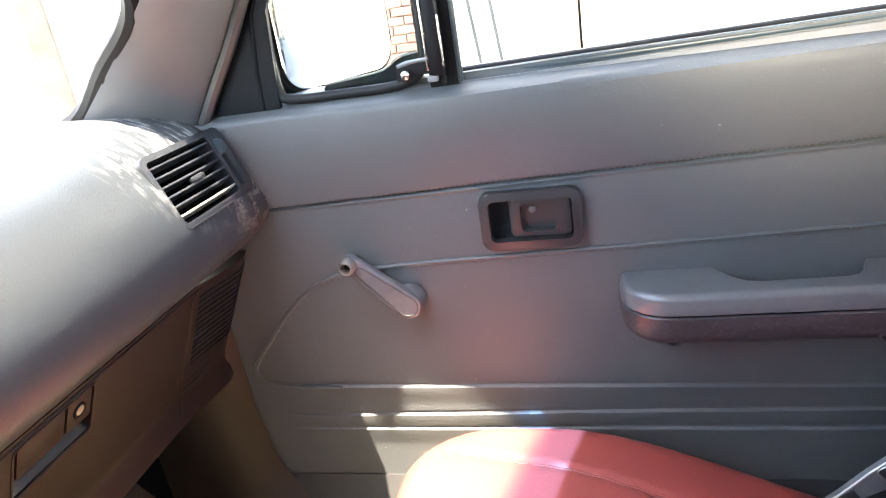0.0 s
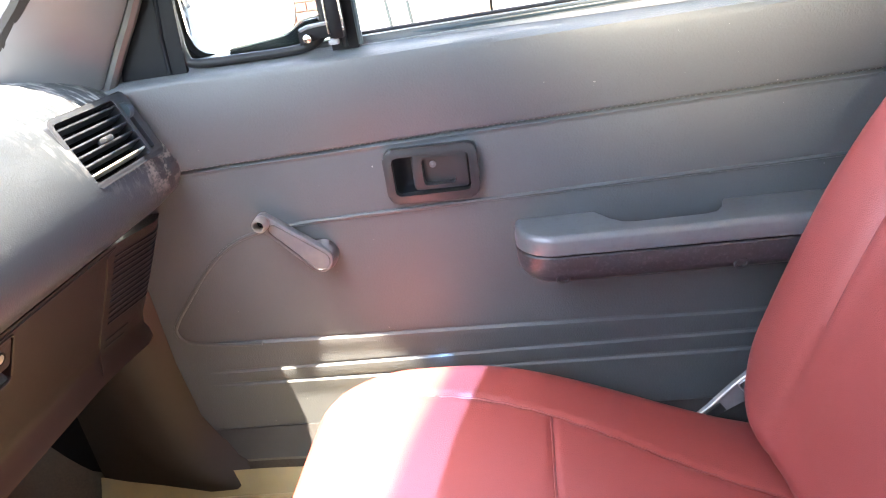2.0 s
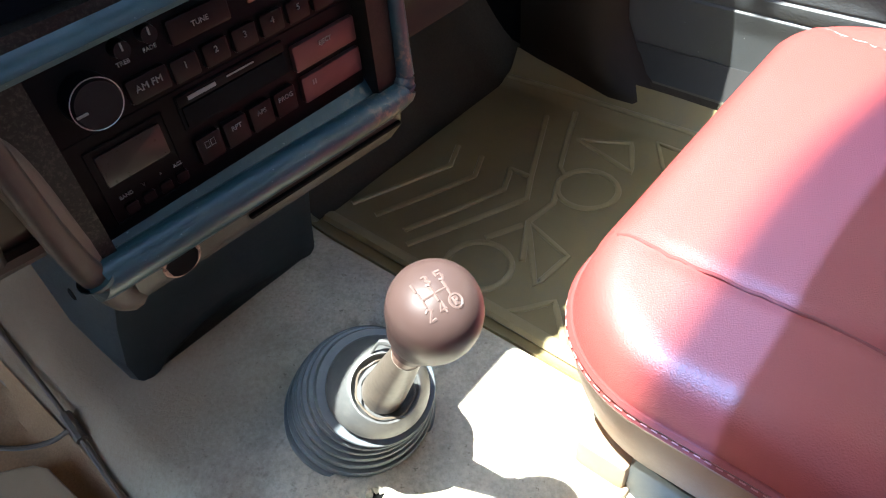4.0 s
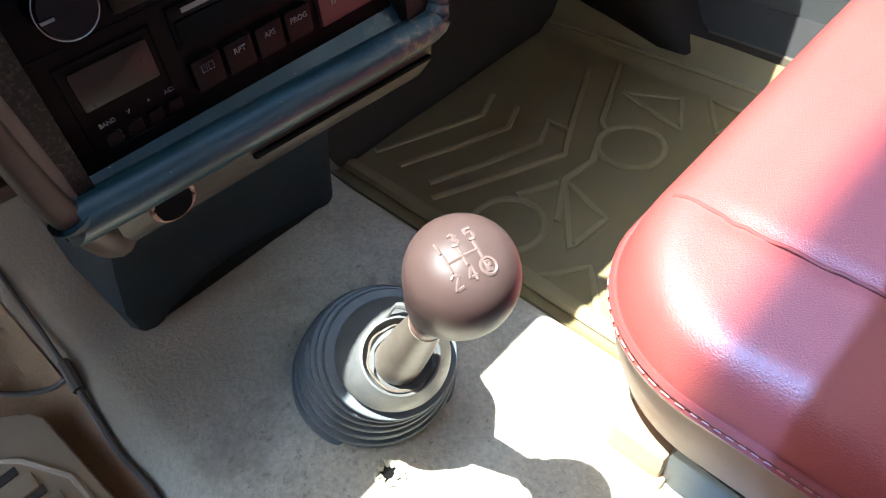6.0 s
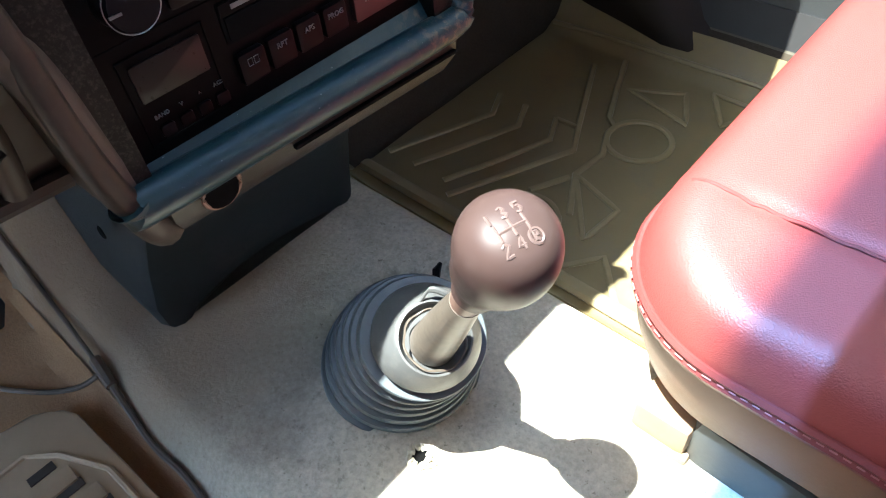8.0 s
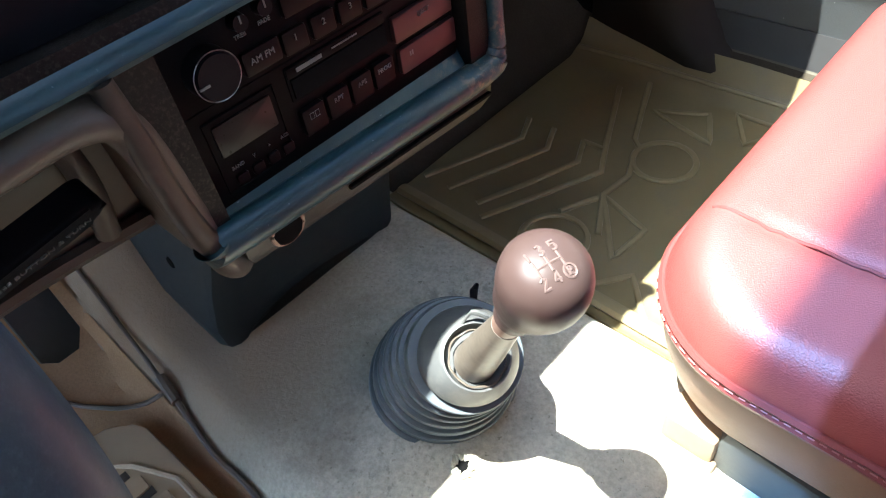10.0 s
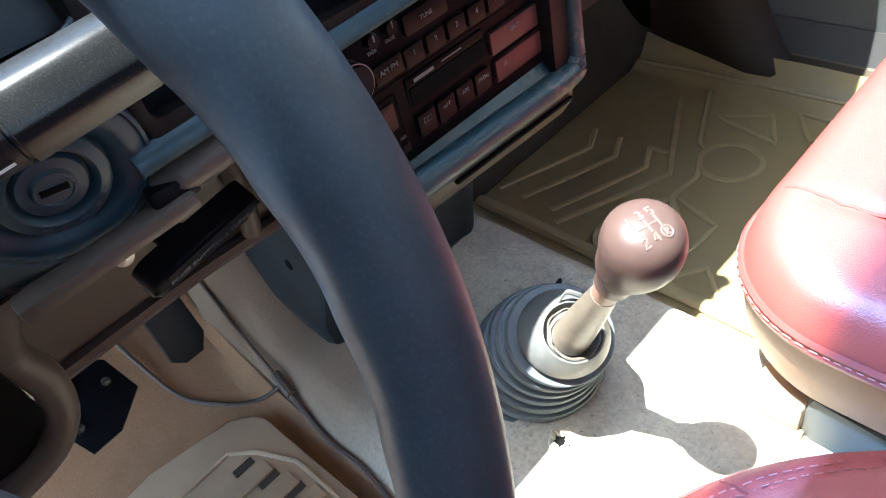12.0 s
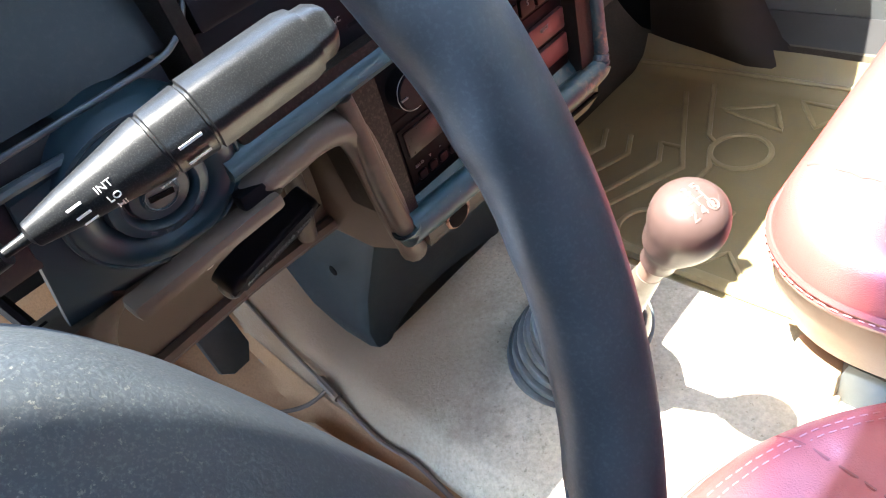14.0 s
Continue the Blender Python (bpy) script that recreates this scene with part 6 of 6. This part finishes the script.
part("mount_plate", slab([(-0.056, 0.030), (0.03, 0.040), (0.046, 0.020), (0.047, -0.02), (0.02, -0.047), (-0.045, -0.056), (-0.072, -0.052)], -0.012, -0.004, 0.002, im), M_IGN, ign)
for k in range(5):
    a = radians(235 + 22 * k)
    part("setting_mark", box((0, 0, 0), (0.0035, 0.0016, 0.0004), 0, im @ Matrix.Translation((0.0226 * math.cos(a), 0.0226 * math.sin(a), 0.0068)) @ Matrix.Rotation(a + radians(90), 4, "Z")), M_RIM, ign)

# driver's side of the dashboard
cluster = thing("instrument_cluster", "black instrument cluster with pale gauge marks", "instrument cluster", (-0.15, -0.4, 0.51))
part("surround", tube(spline([(-0.098, y, z) for y, z in ((-0.62, 0.506), (-0.40, 0.506), (-0.30, 0.506), (-0.225, 0.507), (-0.205, 0.511), (-0.194, 0.522), (-0.190, 0.54), (-0.190, 0.62))], 8), 0.0016, 10), M_RIM, cluster)
part("glass_floor", sheet(lambda y, z: Vector((-0.115 - 0.25 * (z - 0.5), y, z)), line(-0.62, -0.19, 6), line(0.505, 0.66, 5), (-0.01, 0, 0)), M_CLUSTER, cluster)
for gy in (-0.30, -0.46):
    for k in range(7):
        a = radians(-30 + 40 * k)
        part("gauge_mark", box((-0.118 - 0.25 * (0.06 + 0.035 * math.sin(a)), gy + 0.045 * math.cos(a), 0.565 + 0.035 * math.sin(a)), (0.001, 0.007, 0.0016), 0, Matrix.Rotation(a, 4, "X")), M_WHITE, cluster)
drv = thing("driver_panel", "brown plastic panel below the steering column", "car trim", (-0.15, -0.35, 0.29))
part("strip", box((-0.128, -0.43, 0.4745), (0.03, 0.44, 0.056), 0.004), M_CLUSTER, drv)
part("strip_edge", tube([(-0.097, -0.64, 0.4915), (-0.30 + 0.2, -0.30, 0.492), (-0.097, -0.222, 0.490)], 0.003, 8), M_RIM, drv)
part("upper_lip", tube(spline([(-0.106, -0.206, 0.4205), (-0.101, -0.198, 0.4220), (-0.100, -0.180, 0.4230), (-0.100, -0.155, 0.424), (-0.100, -0.136, 0.417), (-0.101, -0.128, 0.395), (-0.103, -0.122, 0.34), (-0.108, -0.114, 0.300), (-0.120, -0.106, 0.280)], 6), 0.011, 12), M_BROWN, drv, "rounded brown lip beside the console")
part("recess", sheet(lambda y, z: Vector((-0.172 - 0.35 * (0.39 - z) + 0.065 * smooth(0.375, 0.42, z), y, z)), line(-0.60, -0.118, 24), line(0.405, 0.29, 14), (-0.02, 0, 0)), M_BROWN, drv)
part("cheek", loft([[(-0.100, -0.127 + w, 0.43), (-0.100, -0.122 + w, 0.36), (-0.108, -0.113 + w, 0.295), (-0.16, -0.110 + w, 0.272), (-0.22, -0.112 + w, 0.275), (-0.22, -0.13 + w, 0.43)] for w in (-0.006, 0.008)]), M_BROWN, drv)
part("rib", tube(spline([(-0.150, -0.162, 0.412), (-0.168, -0.150, 0.38), (-0.182, -0.146, 0.34), (-0.19, -0.15, 0.30)], 5), 0.008, 10), M_BROWN, drv)
part("column_ledge", box((-0.094, -0.246, 0.412), (0.018, 0.098, 0.010), 0.004, Matrix.Rotation(radians(1), 4, "X")), M_BROWN, drv)
part("black_clip", box((-0.097, -0.205, 0.4195), (0.012, 0.026, 0.014), 0.003), M_BLACK, drv)
part("column_opening", tube(spline([(-0.13, -0.285, 0.41), (-0.15, -0.305, 0.385), (-0.165, -0.318, 0.35), (-0.168, -0.314, 0.315), (-0.165, -0.326, 0.285), (-0.165, -0.36, 0.268), (-0.165, -0.45, 0.262)], 6), 0.012, 12), M_BROWN, drv)
# near-black sheet that paints the shade below the steering column
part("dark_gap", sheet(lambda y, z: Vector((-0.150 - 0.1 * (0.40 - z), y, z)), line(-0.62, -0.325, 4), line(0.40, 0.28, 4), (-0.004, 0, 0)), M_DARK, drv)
part("bottom_edge", tube(spline([(-0.205, -0.31, 0.286), (-0.205, -0.2, 0.288), (-0.20, -0.12, 0.287)], 5), 0.007, 8), M_BROWN, drv)

brake = thing("parking_brake_handle", "black pull handle with lettering under the dash", "parking brake", (-0.15, -0.2, 0.33))
h0, h1 = Vector((-0.144, -0.236, 0.348)), Vector((-0.156, -0.152, 0.352))
hm = axes((h0 + h1) / 2, h1 - h0, Vector((0.75, 0, 1)))
part("grip", slab(rounded(-0.045, -0.0115, 0.045, 0.0115, 0.011, 8), -0.010, 0.0095, 0.006, hm, 5), M_BLACK, brake)
part("grip_end", lathe([(0.0, 0), (0.0085, 0), (0.009, 0.006), (0.006, 0.010), (0, 0.011)], 18, hm @ Matrix.Translation((-0.034, -0.010, 0.0)) @ Matrix.Rotation(radians(-90), 4, "Y")), M_RIM, brake)
text_part("lettering", "PRESS BUTTON & TURN", 0.0062, hm @ Matrix.Translation((0, 0, 0.0103)), M_PRINT, brake)
part("stem", tube([hm @ Vector((-0.012, 0.006, -0.01)), (-0.24, -0.21, 0.36)], 0.010, 12), M_BLACK, brake)
part("stem_knob", lathe([(0, 0), (0.007, 0), (0.006, 0.006), (0, 0.008)], 14, axes((-0.150, -0.238, 0.372), (0, 1, 0), (0, 0, 1))), M_STUB, brake)

pedal_a = thing("accelerator_pedal", "black accelerator pedal above the carpet", "pedal", (-0.4, -0.225, 0.06))
pm = axes((-0.382, -0.216, 0.116), (-0.12, 1, -0.10), (-0.35, 0.05, 1))
part("pad", slab([(-0.022, -0.030), (-0.010, -0.040), (0.012, -0.040), (0.024, -0.022), (0.022, 0.045), (-0.022, 0.045)], -0.004, 0.005, 0.002, pm), M_BLACKBOX, pedal_a)
part("pedal_arm", tube([pm @ Vector((0, 0.04, -0.004)), (-0.46, -0.235, 0.25), (-0.50, -0.24, 0.32)], 0.007, 8), M_BLACK, pedal_a)
pedal_b = thing("brake_pedal", "worn black brake pedal plate with two screws", "pedal", (-0.34, -0.32, 0.1))
scr_a, scr_b = Vector((-0.349, -0.296, 0.140)), Vector((-0.331, -0.339, 0.128))
bmx = axes((scr_a + scr_b) / 2, scr_a - scr_b, Vector((0.8, 0, 1)).cross(scr_a - scr_b))
part("plate", slab([(-0.040, -0.022), (-0.012, -0.034), (0.030, -0.028), (0.042, 0.012), (0.034, 0.030), (-0.030, 0.030)], -0.005, 0.0, 0.0015, bmx), M_BLACK, pedal_b)
for s_x in (-0.0235, 0.0235):
    part("screw", lathe([(0, 0), (0.0052, 0), (0.0045, 0.002), (0.0, 0.0026)], 14, bmx @ Matrix.Translation((s_x, 0, 0))), M_CHROME, pedal_b)
part("pedal_arm", tube([bmx @ Vector((0.0, 0.02, -0.004)), (-0.44, -0.34, 0.24), (-0.48, -0.35, 0.32)], 0.008, 8), M_BLACK, pedal_b)

cable = thing("loose_cable", "grey cable lying along the footwell carpet", "cable", (-0.28, -0.171, 0.03))


def on_floor(x, y, up=0.006):
    return Vector((x, y, floor_z(x, y) + up))


part("main_run", tube(spline([on_floor(-0.28, -0.171, 0.011), on_floor(-0.235, -0.176), on_floor(-0.19, -0.180), on_floor(-0.138, -0.178), on_floor(-0.06, -0.186), on_floor(0.05, -0.19)], 6), 0.0030, 8), M_WIRE, cable)
part("branch", tube(spline([on_floor(-0.28, -0.171, 0.011), on_floor(-0.34, -0.166, 0.008), on_floor(-0.42, -0.160, 0.008), on_floor(-0.50, -0.155, 0.008)], 6), 0.0022, 8), M_WIRE, cable)
part("branch", tube(spline([on_floor(-0.28, -0.171, 0.011), on_floor(-0.31, -0.195, 0.008), on_floor(-0.34, -0.225, 0.008), on_floor(-0.39, -0.255, 0.008), on_floor(-0.46, -0.27, 0.008)], 6), 0.0026, 8), M_WIRE, cable)
part("splice", tube([on_floor(-0.295, -0.169, 0.011), on_floor(-0.262, -0.173, 0.010)], 0.0055, 8), M_WIRE, cable)

# ---- outside ----
tagged(part("ground", sheet(lambda x, y: Vector((x, y, -0.45 + 0.02 * noise.noise((x * 0.3, y * 0.3, 0)))), line(-120, 120, 60), line(-120, 120, 60)), M_GROUND), "sunlit dusty ground round the car", "ground", kind="structure")
shop = thing("white_building", "sunlit white plastered wall with a tan pillar", "building", (2.0, 3.6, -0.45))
part("wall", box((3.1, 3.6, 1.3), (7.3, 0.25, 3.6), 0.02), M_PLASTER, shop)
part("pillar", box((0.143, 3.45, 1.2), (0.21, 0.1, 3.4), 0.02), M_TAN, shop, "tan plastered pillar")
part("gap", box((0.256, 3.47, 1.2), (0.012, 0.02, 3.4)), M_DARK, shop)
part("roof", box((3.2, 3.4, 3.15), (6.9, 1.2, 0.12), 0.02), M_PLASTER, shop)
fence = thing("white_railing", "white slanted railing beside the wall", "railing", (-0.45, 3.0, -0.45))
for k in range(4):
    part("bar", tube([(-0.18 + 0.05 * k, 3.2, -0.45), (-0.36 + 0.05 * k, 3.2, 1.3)], 0.009, 8), M_BLACKBOX if k % 2 else M_PLASTER, fence)
bw = thing("brick_wall", "weathered red brick wall beyond the yard", "wall", (-2.0, 6.0, -0.45))
part("mortar_core", box((-2.2, 6.06, 0.75), (4.0, 0.10, 2.4)), M_MORTAR, bw)
far = thing("pale_house", "pale sunlit house beyond the bonnet", "house", (-6.0, 5.0, -0.45))
part("wall", box((-6.5, 6.0, 1.3), (5.0, 3.0, 3.6), 0.03, Matrix.Rotation(radians(35), 4, "Z")), M_PLASTER, far)
part("roof", box((-6.5, 6.0, 3.2), (5.4, 3.4, 0.2), 0.03, Matrix.Rotation(radians(35), 4, "Z")), M_TAN, far)
M_POST = material("weathered_post", (0.10, 0.085, 0.07), 0.9, vary=0.3, vary_scale=4)
for k in range(3):
    part("column", box((-4.9 + 0.5 * k, 4.1 + 0.35 * k, 0.6), (0.18, 0.18, 2.1), 0.02, Matrix.Rotation(radians(35), 4, "Z")), M_POST, far)
brick = box((0, 0, 0), (0.21, 0.05, 0.065), 0.004, seg=1)
brick_me = bpy.data.meshes.new("brick")
brick.to_mesh(brick_me)
brick.free()
brick_me.materials.append(M_BRICK)
for r in range(14):
    for k in range(18):
        ob = new("brick", brick_me)
        attach(ob, bw)
        ob.location = (-3.9 + 0.22 * k + 0.11 * (r % 2), 5.99 + random.uniform(-0.004, 0.004), -0.1 + 0.076 * r)
